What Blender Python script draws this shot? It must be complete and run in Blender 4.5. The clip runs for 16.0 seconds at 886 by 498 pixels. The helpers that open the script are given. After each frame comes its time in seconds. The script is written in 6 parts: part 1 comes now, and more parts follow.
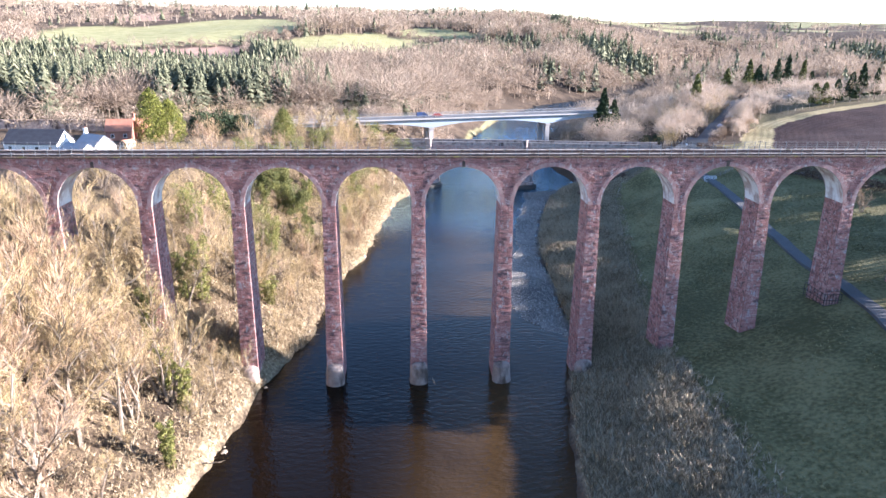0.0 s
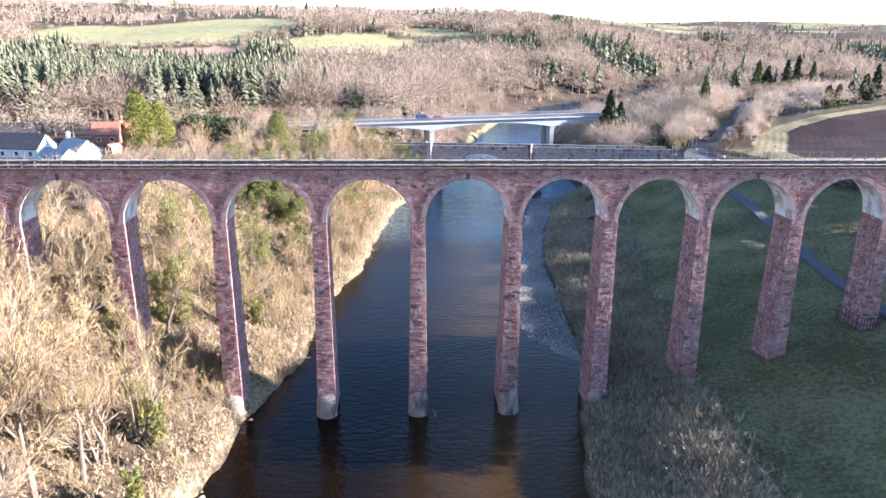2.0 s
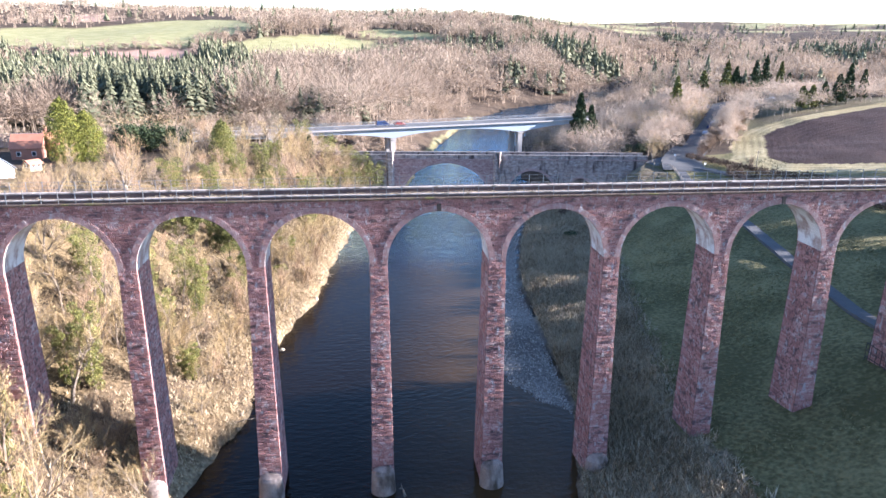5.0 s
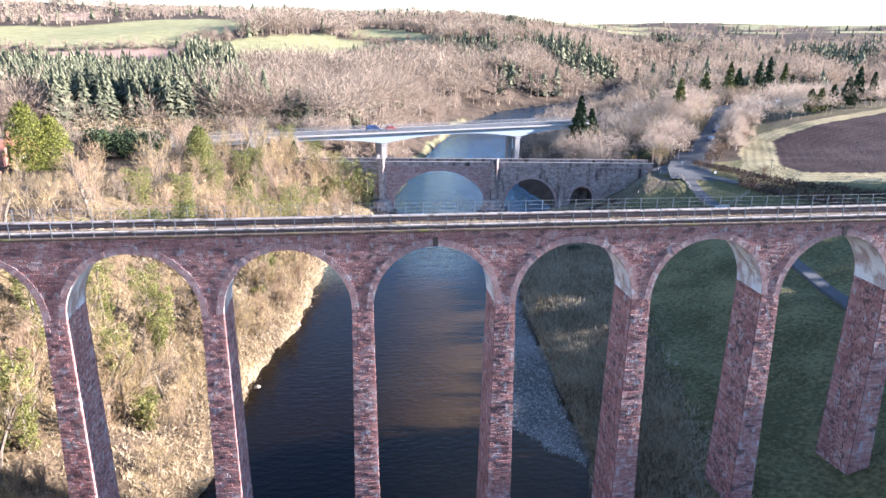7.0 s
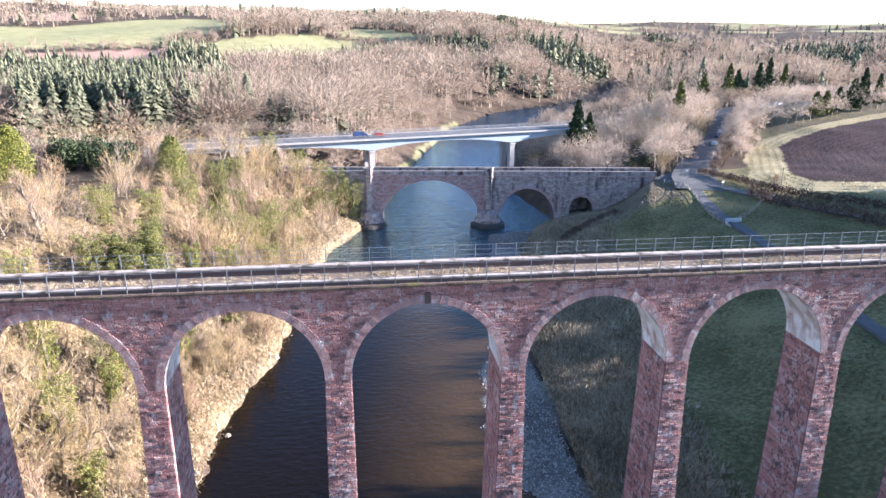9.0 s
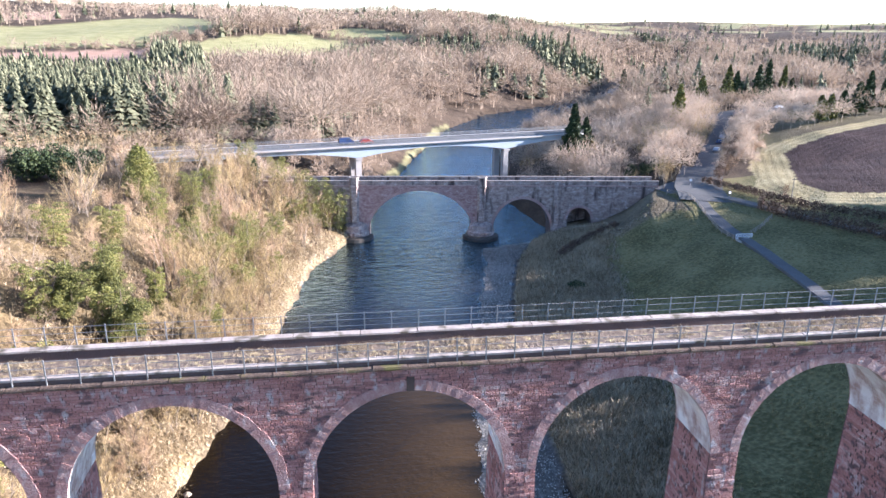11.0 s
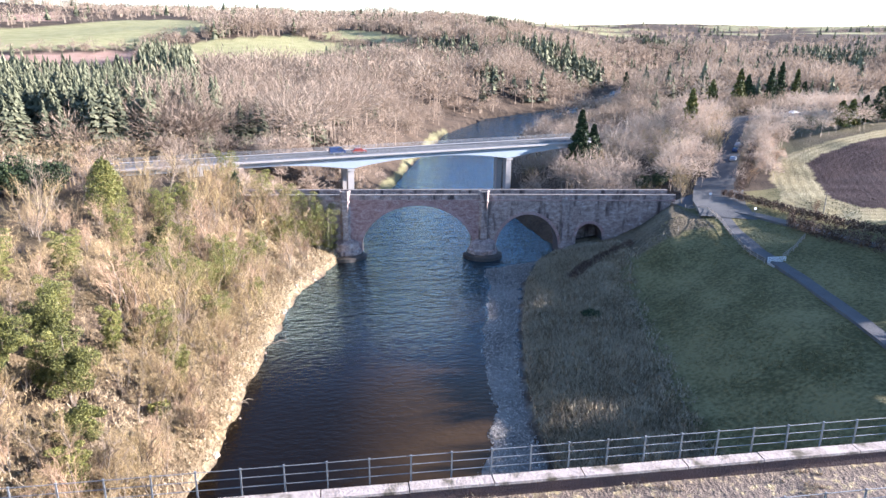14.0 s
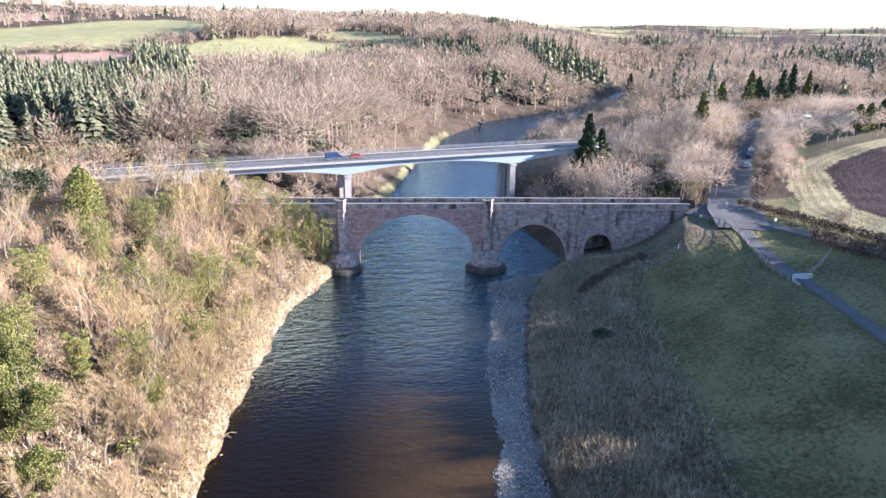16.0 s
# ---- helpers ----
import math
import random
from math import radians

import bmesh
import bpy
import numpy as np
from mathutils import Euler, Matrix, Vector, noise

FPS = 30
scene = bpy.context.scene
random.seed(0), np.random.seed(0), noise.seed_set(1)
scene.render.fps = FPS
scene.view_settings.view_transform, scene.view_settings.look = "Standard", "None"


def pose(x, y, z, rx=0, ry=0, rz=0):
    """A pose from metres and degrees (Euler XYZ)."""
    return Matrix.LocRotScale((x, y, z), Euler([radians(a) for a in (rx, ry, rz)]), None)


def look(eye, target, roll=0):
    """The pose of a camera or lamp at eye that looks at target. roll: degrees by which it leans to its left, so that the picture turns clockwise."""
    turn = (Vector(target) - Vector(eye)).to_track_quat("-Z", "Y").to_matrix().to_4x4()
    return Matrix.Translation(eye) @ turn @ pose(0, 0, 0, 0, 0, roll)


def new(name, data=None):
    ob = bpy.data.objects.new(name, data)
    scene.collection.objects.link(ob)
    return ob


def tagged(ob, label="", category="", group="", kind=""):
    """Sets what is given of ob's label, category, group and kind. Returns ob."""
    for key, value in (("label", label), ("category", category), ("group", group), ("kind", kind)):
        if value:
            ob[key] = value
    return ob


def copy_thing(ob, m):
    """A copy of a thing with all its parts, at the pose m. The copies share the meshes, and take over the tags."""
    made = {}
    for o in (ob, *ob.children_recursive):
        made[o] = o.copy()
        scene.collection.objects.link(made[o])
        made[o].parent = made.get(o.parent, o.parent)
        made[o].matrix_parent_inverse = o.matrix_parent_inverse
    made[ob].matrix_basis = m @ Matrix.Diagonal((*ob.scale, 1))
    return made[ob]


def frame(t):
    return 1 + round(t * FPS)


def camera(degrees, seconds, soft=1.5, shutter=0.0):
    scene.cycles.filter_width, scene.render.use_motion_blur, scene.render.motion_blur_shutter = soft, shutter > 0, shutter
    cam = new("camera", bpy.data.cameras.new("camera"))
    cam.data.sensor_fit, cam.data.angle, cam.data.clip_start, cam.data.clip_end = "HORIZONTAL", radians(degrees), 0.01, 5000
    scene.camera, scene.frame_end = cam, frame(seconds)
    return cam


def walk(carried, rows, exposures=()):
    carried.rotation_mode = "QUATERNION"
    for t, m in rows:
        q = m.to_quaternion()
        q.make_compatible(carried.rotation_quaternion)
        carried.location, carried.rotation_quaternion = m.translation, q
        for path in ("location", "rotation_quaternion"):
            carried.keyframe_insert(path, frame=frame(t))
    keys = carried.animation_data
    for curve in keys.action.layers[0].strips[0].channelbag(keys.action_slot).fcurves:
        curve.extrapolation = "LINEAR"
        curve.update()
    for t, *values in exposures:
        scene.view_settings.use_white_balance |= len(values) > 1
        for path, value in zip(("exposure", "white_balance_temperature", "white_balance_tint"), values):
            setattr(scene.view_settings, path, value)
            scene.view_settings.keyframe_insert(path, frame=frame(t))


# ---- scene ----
cam = camera(65.0, 16.0)
PATH = [
    (0, (-1.475, -100.928, 53.45), (-1.36, -99.021, 52.857), 0.5),
    (0.5, (-1.43, -98.725, 53.465), (-1.315, -96.819, 52.87), 0.5),
    (1, (-1.422, -96.391, 53.418), (-1.305, -94.485, 52.824), 0.5),
    (1.5, (-1.305, -93.816, 53.414), (-1.189, -91.91, 52.819), 0.5),
    (2, (-1.178, -91.098, 53.314), (-1.063, -89.191, 52.721), 0.6),
    (2.5, (-1.045, -88.249, 53.208), (-0.929, -86.342, 52.616), 0.5),
    (3, (-0.969, -85.285, 53.118), (-0.824, -83.38, 52.528), 0.5),
    (3.5, (-0.911, -82.242, 53.063), (-0.764, -80.337, 52.473), 0.6),
    (4, (-0.742, -79.293, 53.069), (-0.569, -77.39, 52.48), 0.5),
    (6.5, (0.261, -63.029, 52.902), (0.501, -61.133, 52.313), 0.6),
    (7, (0.668, -59.583, 52.874), (0.909, -57.687, 52.286), 0.6),
    (7.5, (1.067, -56.475, 52.992), (1.305, -54.578, 52.405), 0.5),
    (8, (1.381, -53.311, 53.168), (1.623, -51.415, 52.579), 0.5),
    (8.5, (1.666, -50.138, 53.312), (1.93, -48.246, 52.722), 0.5),
    (9, (2.034, -47.045, 53.422), (2.3, -45.152, 52.833), 0.5),
    (11.5, (4.11, -32.308, 54.042), (4.408, -30.42, 53.451), 0.6),
    (12, (4.165, -29.541, 53.951), (4.467, -27.654, 53.362), 0.6),
    (12.5, (4.53, -26.961, 53.851), (4.832, -25.074, 53.264), 0.6),
    (13, (4.958, -24.469, 53.814), (5.259, -22.581, 53.227), 0.7),
    (13.5, (5.446, -21.901, 53.781), (5.745, -20.012, 53.195), 0.6),
    (14, (5.947, -19.541, 53.795), (6.245, -17.652, 53.21), 0.6),
    (14.5, (6.534, -17.141, 53.809), (6.829, -15.251, 53.223), 0.6),
    (15, (6.991, -14.794, 53.797), (7.284, -12.904, 53.212), 0.6),
    (15.5, (7.252, -12.553, 53.748), (7.545, -10.663, 53.163), 0.6),
    (16, (7.373, -10.191, 53.66), (7.668, -8.301, 53.077), 0.7),
]
walk(cam, [(t, look(eye, target, roll)) for t, eye, target, roll in PATH], exposures=[(0, 2.72, 5810, 20), (8, 2.68, 5810, 20), (11.5, 2.57, 5810, 20), (16, 2.54, 5810, 20)])

# ---- light: low winter sun along the viaduct ----
SUN_EL, SUN_AZ = radians(14.6), radians(91.5)      # azimuth from +y towards +x
world = bpy.data.worlds.new("world")
scene.world = world
world.use_nodes = True
wn = world.node_tree.nodes
sky = wn.new("ShaderNodeTexSky")
sky.sky_type, sky.sun_disc, sky.sun_elevation, sky.sun_rotation = "NISHITA", False, SUN_EL, SUN_AZ
sky.air_density, sky.dust_density, sky.ozone_density = 1.0, 0.2, 3.0
wn["Background"].inputs["Strength"].default_value = 0.078
world.node_tree.links.new(sky.outputs[0], wn["Background"].inputs["Color"])
sun = new("sun", bpy.data.lights.new("sun", "SUN"))
sun.data.energy, sun.data.angle, sun.data.color = 4.7, radians(0.6), (1.0, 0.93, 0.84)
sun_dir = Vector((math.sin(SUN_AZ) * math.cos(SUN_EL), math.cos(SUN_AZ) * math.cos(SUN_EL), math.sin(SUN_EL)))
sun.matrix_world = look(sun_dir * 400, (0, 0, 0))


# ---- materials ----
def material(name, colours, scale=1.0, rough=0.85, bump=0.3, fine=None, random_from="", spread=0.25, streak=None, metal=0.0, spec=0.3, stretch=(1, 1, 1), stain=None):
    """Noise between the colours at two scales, fine relief, and a random shift of value per island or object."""
    m = bpy.data.materials.new(name)
    m.use_nodes = True
    n, l = m.node_tree.nodes, m.node_tree.links
    b = n["Principled BSDF"]
    geo = n.new("ShaderNodeNewGeometry")
    mp = n.new("ShaderNodeMapping")
    mp.inputs["Scale"].default_value = stretch
    l.new(geo.outputs["Position"], mp.inputs["Vector"])
    big, small = n.new("ShaderNodeTexNoise"), n.new("ShaderNodeTexNoise")
    big.inputs["Scale"].default_value, big.inputs["Detail"].default_value = scale, 5
    small.inputs["Scale"].default_value, small.inputs["Detail"].default_value = fine or scale * 9, 4
    for t in (big, small):
        l.new(mp.outputs[0], t.inputs["Vector"])
    ad = n.new("ShaderNodeMath")
    ad.operation = "MULTIPLY_ADD"
    ad.inputs[1].default_value = 0.45
    l.new(small.outputs[0], ad.inputs[0])
    ml = n.new("ShaderNodeMath")
    ml.operation = "MULTIPLY"
    ml.inputs[1].default_value = 0.62
    l.new(big.outputs[0], ml.inputs[0])
    l.new(ml.outputs[0], ad.inputs[2])
    fac = ad.outputs[0]
    if random_from:
        src = geo.outputs["Random Per Island"] if random_from == "island" else n.new("ShaderNodeObjectInfo").outputs["Random"]
        rr = n.new("ShaderNodeMath")
        rr.operation = "MULTIPLY_ADD"
        rr.inputs[1].default_value = spread * 2
        l.new(src, rr.inputs[0])
        sh = n.new("ShaderNodeMath")
        sh.operation = "SUBTRACT"
        sh.inputs[1].default_value = spread
        l.new(fac, sh.inputs[0])
        l.new(sh.outputs[0], rr.inputs[2])
        fac = rr.outputs[0]
    ramp = n.new("ShaderNodeValToRGB")
    e = ramp.color_ramp.elements
    k = len(colours)
    for i, c in enumerate(colours):
        p = 0.25 + 0.5 * i / max(1, k - 1)
        el = e[i] if i < 2 else e.new(p)
        el.position, el.color = p, (*c, 1)
    l.new(fac, ramp.inputs[0])
    col = ramp.outputs[0]
    for layer in (stain, streak):
        if not layer:
            continue
        st = n.new("ShaderNodeTexNoise")
        st.inputs["Scale"].default_value, st.inputs["Detail"].default_value = layer[1], 6
        m2 = n.new("ShaderNodeMapping")
        m2.inputs["Scale"].default_value = layer[2]
        l.new(geo.outputs["Position"], m2.inputs["Vector"])
        l.new(m2.outputs[0], st.inputs["Vector"])
        r2 = n.new("ShaderNodeMapRange")
        r2.inputs["From Min"].default_value, r2.inputs["From Max"].default_value = layer[3]
        l.new(st.outputs[0], r2.inputs["Value"])
        mx = n.new("ShaderNodeMix")
        mx.data_type = "RGBA"
        mx.inputs["B"].default_value = (*layer[0], 1)
        l.new(r2.outputs[0], mx.inputs["Factor"])
        l.new(col, mx.inputs["A"])
        col = mx.outputs["Result"]
    l.new(col, b.inputs["Base Color"])
    b.inputs["Roughness"].default_value, b.inputs["Metallic"].default_value = rough, metal
    b.inputs["Specular IOR Level"].default_value = spec
    if bump:
        bp = n.new("ShaderNodeBump")
        bp.inputs["Strength"].default_value, bp.inputs["Distance"].default_value = bump, 0.12 / scale ** 0.5
        l.new(small.outputs[0], bp.inputs["Height"])
        l.new(bp.outputs[0], b.inputs["Normal"])
    return m


RED = [(0.169, 0.08, 0.072), (0.285, 0.129, 0.113), (0.381, 0.178, 0.155), (0.444, 0.238, 0.21), (0.55, 0.402, 0.36)]
LIME = ((0.43, 0.37, 0.355), 1.9, (1.0, 1.0, 0.6), (0.565, 0.69))
SOOT = ((0.13, 0.080, 0.078), 1.1, (0.7, 1.0, 1.6), (0.53, 0.66))
stone = material("red_sandstone", RED, 0.45, 0.9, 0.9, 8, "island", 0.115, LIME, stain=SOOT)
stone_piece = material("red_sandstone_block", RED, 0.45, 0.9, 0.9, 8, "object", 0.115, LIME, stain=SOOT)
mortar = material("sandstone_joint", [(0.075, 0.043, 0.040), (0.14, 0.086, 0.077)], 0.7, 0.95, 0.4, 7)
ring_stone = material("arch_ring_sandstone", [(0.20, 0.105, 0.098), (0.33, 0.185, 0.168), (0.45, 0.32, 0.295)], 0.8, 0.9, 0.8, 9, "island", 0.055, LIME)
ring_piece = material("arch_ring_stone", [(0.20, 0.105, 0.098), (0.33, 0.185, 0.168), (0.45, 0.32, 0.295)], 0.8, 0.9, 0.8, 9, "object", 0.055, LIME)
soffit = material("limewashed_sandstone", [(0.34, 0.20, 0.165), (0.45, 0.34, 0.30), (0.58, 0.52, 0.48)], 0.35, 0.9, 0.4, 5, random_from="island", spread=0.16, streak=((0.74, 0.70, 0.67), 0.9, (0.8, 0.9, 0.55), (0.40, 0.56)))
pale_stone = material("pale_cutwater_stone", [(0.15, 0.105, 0.085), (0.27, 0.205, 0.17), (0.40, 0.335, 0.29)], 0.9, 0.9, 0.8, 8, "island", 0.15, ((0.08, 0.06, 0.045), 0.6, (1, 1, 0.4), (0.50, 0.66)))
coping = material("weathered_concrete", [(0.20, 0.158, 0.132), (0.36, 0.295, 0.25), (0.47, 0.395, 0.34)], 1.2, 0.9, 0.4, 9, streak=((0.11, 0.09, 0.06), 1.1, (1, 1, 1), (0.52, 0.66)))
moss = material("mossy_cornice", [(0.055, 0.036, 0.028), (0.11, 0.074, 0.056), (0.20, 0.145, 0.11)], 1.6, 0.95, 0.8, 9, streak=((0.14, 0.12, 0.045), 0.7, (1, 1, 1), (0.56, 0.68)))
parapet_dark = material("damp_parapet_brick", [(0.07, 0.05, 0.045), (0.14, 0.09, 0.08)], 0.8, 0.9, 0.4, 9)
ballast = material("ballast", [(0.065, 0.05, 0.04), (0.14, 0.105, 0.08), (0.26, 0.20, 0.145)], 2.2, 0.95, 1.0, 11, streak=((0.34, 0.27, 0.14), 2.2, (1, 1, 1), (0.54, 0.66)))
galvanised = material("galvanised_steel", [(0.17, 0.175, 0.175), (0.27, 0.275, 0.275)], 2, 0.6, 0.1, 20, metal=0.3)
iron = material("dark_iron", [(0.03, 0.025, 0.025), (0.06, 0.045, 0.04)], 3, 0.7, 0.2, 20)
old_stone = material("grey_bridge_stone", [(0.085, 0.058, 0.050), (0.215, 0.155, 0.135), (0.36, 0.28, 0.245), (0.58, 0.50, 0.45)], 0.8, 0.9, 1.0, 3.0, streak=((0.07, 0.05, 0.047), 0.35, (1.5, 1.5, 0.35), (0.52, 0.66)), stretch=(1, 1, 1.8))
wet_stone = material("wet_footing_stone", [(0.03, 0.026, 0.022), (0.075, 0.062, 0.05)], 0.8, 0.6, 0.8, 4)
old_coping = material("lichened_coping", [(0.16, 0.13, 0.11), (0.27, 0.225, 0.195), (0.38, 0.33, 0.29)], 0.7, 0.9, 0.5, 4)
# vault and jamb stone: the shade under the arches is painted into the colour
old_dark = material("shaded_vault_stone", [(0.06, 0.05, 0.047), (0.13, 0.105, 0.098)], 0.4, 0.95, 0.4, 3)
old_red = material("red_bridge_stone", [(0.105, 0.056, 0.050), (0.24, 0.135, 0.120), (0.36, 0.235, 0.21), (0.50, 0.40, 0.36)], 0.8, 0.9, 1.0, 3.0, stretch=(1, 1, 1.8))
old_pink = material("pink_bridge_stone", [(0.19, 0.11, 0.102), (0.34, 0.215, 0.195), (0.50, 0.375, 0.34)], 0.6, 0.9, 0.7, 3.2)
concrete = material("bridge_concrete", [(0.30, 0.28, 0.26), (0.40, 0.375, 0.35)], 0.3, 0.8, 0.2, 4)
girder_paint = material("grey_blue_girder_paint", [(0.27, 0.32, 0.36), (0.34, 0.39, 0.43)], 0.2, 0.55, 0.05, 3)
tarmac = material("tarmac", [(0.075, 0.073, 0.073), (0.125, 0.122, 0.12)], 0.3, 0.95, 0.3, 12, spec=0.08)
road_far = material("worn_road", [(0.08, 0.078, 0.075), (0.13, 0.126, 0.12)], 0.3, 0.95, 0.3, 9, spec=0.08)
bark = material("winter_bark", [(0.10, 0.078, 0.056), (0.18, 0.142, 0.105), (0.27, 0.225, 0.172)], 1.2, 0.95, 0.6, 10)
twig = material("bare_twigs", [(0.17, 0.114, 0.052), (0.34, 0.246, 0.120), (0.52, 0.395, 0.205)], 0.12, 0.9, 0.0, 0.9, "island", 0.2)
twig_pink = material("pinkish_twigs", [(0.18, 0.112, 0.066), (0.32, 0.21, 0.128), (0.46, 0.325, 0.20)], 0.1, 0.9, 0.0, 0.9, "island", 0.2)
twig_far = material("far_bare_woods", [(0.13, 0.094, 0.068), (0.265, 0.20, 0.145), (0.39, 0.31, 0.225)], 0.022, 0.95, 0.0, 0.16, "island", 0.06)
grove_twig = material("grove_twigs", [(0.20, 0.145, 0.105), (0.39, 0.30, 0.225), (0.56, 0.455, 0.35)], 0.05, 0.95, 0.0, 0.4, "island", 0.12)
for nt in (twig_far.node_tree, grove_twig.node_tree):                # open crowns let part of the light through
    thin, mixed = nt.nodes.new("ShaderNodeBsdfTranslucent"), nt.nodes.new("ShaderNodeMixShader")
    mixed.inputs[0].default_value = 0.28
    nt.links.new(nt.nodes["Principled BSDF"].inputs["Base Color"].links[0].from_socket, thin.inputs[0])
    nt.links.new(nt.nodes["Principled BSDF"].outputs[0], mixed.inputs[1])
    nt.links.new(thin.outputs[0], mixed.inputs[2])
    nt.links.new(mixed.outputs[0], nt.nodes["Material Output"].inputs[0])
ivy = material("ivy_leaves", [(0.05, 0.060, 0.014), (0.15, 0.15, 0.036), (0.25, 0.235, 0.062)], 0.4, 0.6, 0.0, 3, "island", 0.3)
holly_leaf = material("holly_leaves", [(0.028, 0.036, 0.010), (0.095, 0.10, 0.026), (0.20, 0.192, 0.05)], 0.4, 0.6, 0.0, 3, "island", 0.3)
yew_leaf = material("cypress_leaves", [(0.036, 0.046, 0.008), (0.125, 0.134, 0.02), (0.25, 0.245, 0.046)], 0.5, 0.7, 0.0, 3, "island", 0.3)
dark_leaf = material("dark_evergreen", [(0.012, 0.022, 0.010), (0.03, 0.05, 0.02), (0.07, 0.09, 0.03)], 0.5, 0.7, 0.0, 3, "island", 0.3)
conifer_far = material("spruce_needles", [(0.055, 0.060, 0.035), (0.115, 0.120, 0.068), (0.185, 0.182, 0.108)], 0.03, 0.95, 0.0, 0.4, "island", 0.25)
scrub = material("scrub_twigs", [(0.085, 0.056, 0.032), (0.19, 0.134, 0.072), (0.34, 0.25, 0.14)], 0.12, 0.95, 0.0, 0.9, "island", 0.22)
dry_grass = material("dry_grass", [(0.20, 0.15, 0.085), (0.40, 0.31, 0.19), (0.58, 0.48, 0.32)], 0.15, 0.95, 0.0, 1.5, "island", 0.25)
reed = material("dead_reeds", [(0.12, 0.095, 0.055), (0.28, 0.222, 0.14), (0.50, 0.415, 0.285)], 0.15, 0.95, 0.0, 1.2, "island", 0.25)
green_grass = material("rough_grass", [(0.075, 0.072, 0.032), (0.165, 0.15, 0.066), (0.30, 0.26, 0.13)], 0.2, 0.95, 0.0, 1.5, "island", 0.25)
hedge_leaf = material("winter_hedge", [(0.062, 0.038, 0.028), (0.115, 0.074, 0.052), (0.175, 0.122, 0.082)], 0.3, 0.95, 0.0, 2, "island", 0.25)
pebble = material("pebbles", [(0.10, 0.088, 0.074), (0.27, 0.24, 0.20), (0.52, 0.47, 0.40)], 1, 0.7, 0.0, 5, "island", 0.3)
bank_rock = material("pale_bank_earth", [(0.13, 0.10, 0.07), (0.22, 0.175, 0.125), (0.34, 0.28, 0.205)], 0.5, 0.95, 0.8, 5)
timber = material("pale_fence_timber", [(0.20, 0.165, 0.125), (0.34, 0.29, 0.23)], 1.5, 0.85, 0.3, 12)
white_wall = material("white_render", [(0.66, 0.63, 0.58), (0.78, 0.76, 0.72)], 0.6, 0.85, 0.15, 8)
slate_pale = material("pale_slate_roof", [(0.19, 0.20, 0.225), (0.29, 0.30, 0.325)], 0.7, 0.9, 0.3, 6, stretch=(1, 1, 2))
slate = material("slate_roof", [(0.028, 0.028, 0.034), (0.06, 0.06, 0.068)], 0.7, 0.9, 0.3, 6, stretch=(1, 1, 2))
red_tile = material("red_tile_roof", [(0.28, 0.11, 0.07), (0.42, 0.19, 0.12)], 0.7, 0.85, 0.3, 6)
red_brick = material("red_brick_wall", [(0.28, 0.12, 0.08), (0.38, 0.19, 0.14)], 0.7, 0.85, 0.3, 8)
glass = material("window_glass", [(0.03, 0.035, 0.04), (0.05, 0.055, 0.06)], 1, 0.08, 0.0, 4, spec=0.6)
white_paint = material("white_paint", [(0.72, 0.72, 0.72), (0.82, 0.82, 0.80)], 1, 0.5, 0.0, 6)
car_white = material("white_car_paint", [(0.70, 0.71, 0.72), (0.76, 0.77, 0.78)], 1, 0.25, 0.0, 4, spec=0.5)
car_silver = material("silver_car_paint", [(0.30, 0.31, 0.33), (0.36, 0.37, 0.39)], 1, 0.3, 0.0, 4, spec=0.5)
car_blue = material("dark_blue_car_paint", [(0.02, 0.035, 0.09), (0.03, 0.05, 0.12)], 1, 0.25, 0.0, 4, spec=0.5)
car_red = material("red_car_paint", [(0.20, 0.03, 0.022), (0.26, 0.045, 0.03)], 1, 0.3, 0.0, 4, spec=0.5)
rubber = material("tyre_rubber", [(0.02, 0.02, 0.02), (0.035, 0.035, 0.035)], 3, 0.85, 0.1, 20)


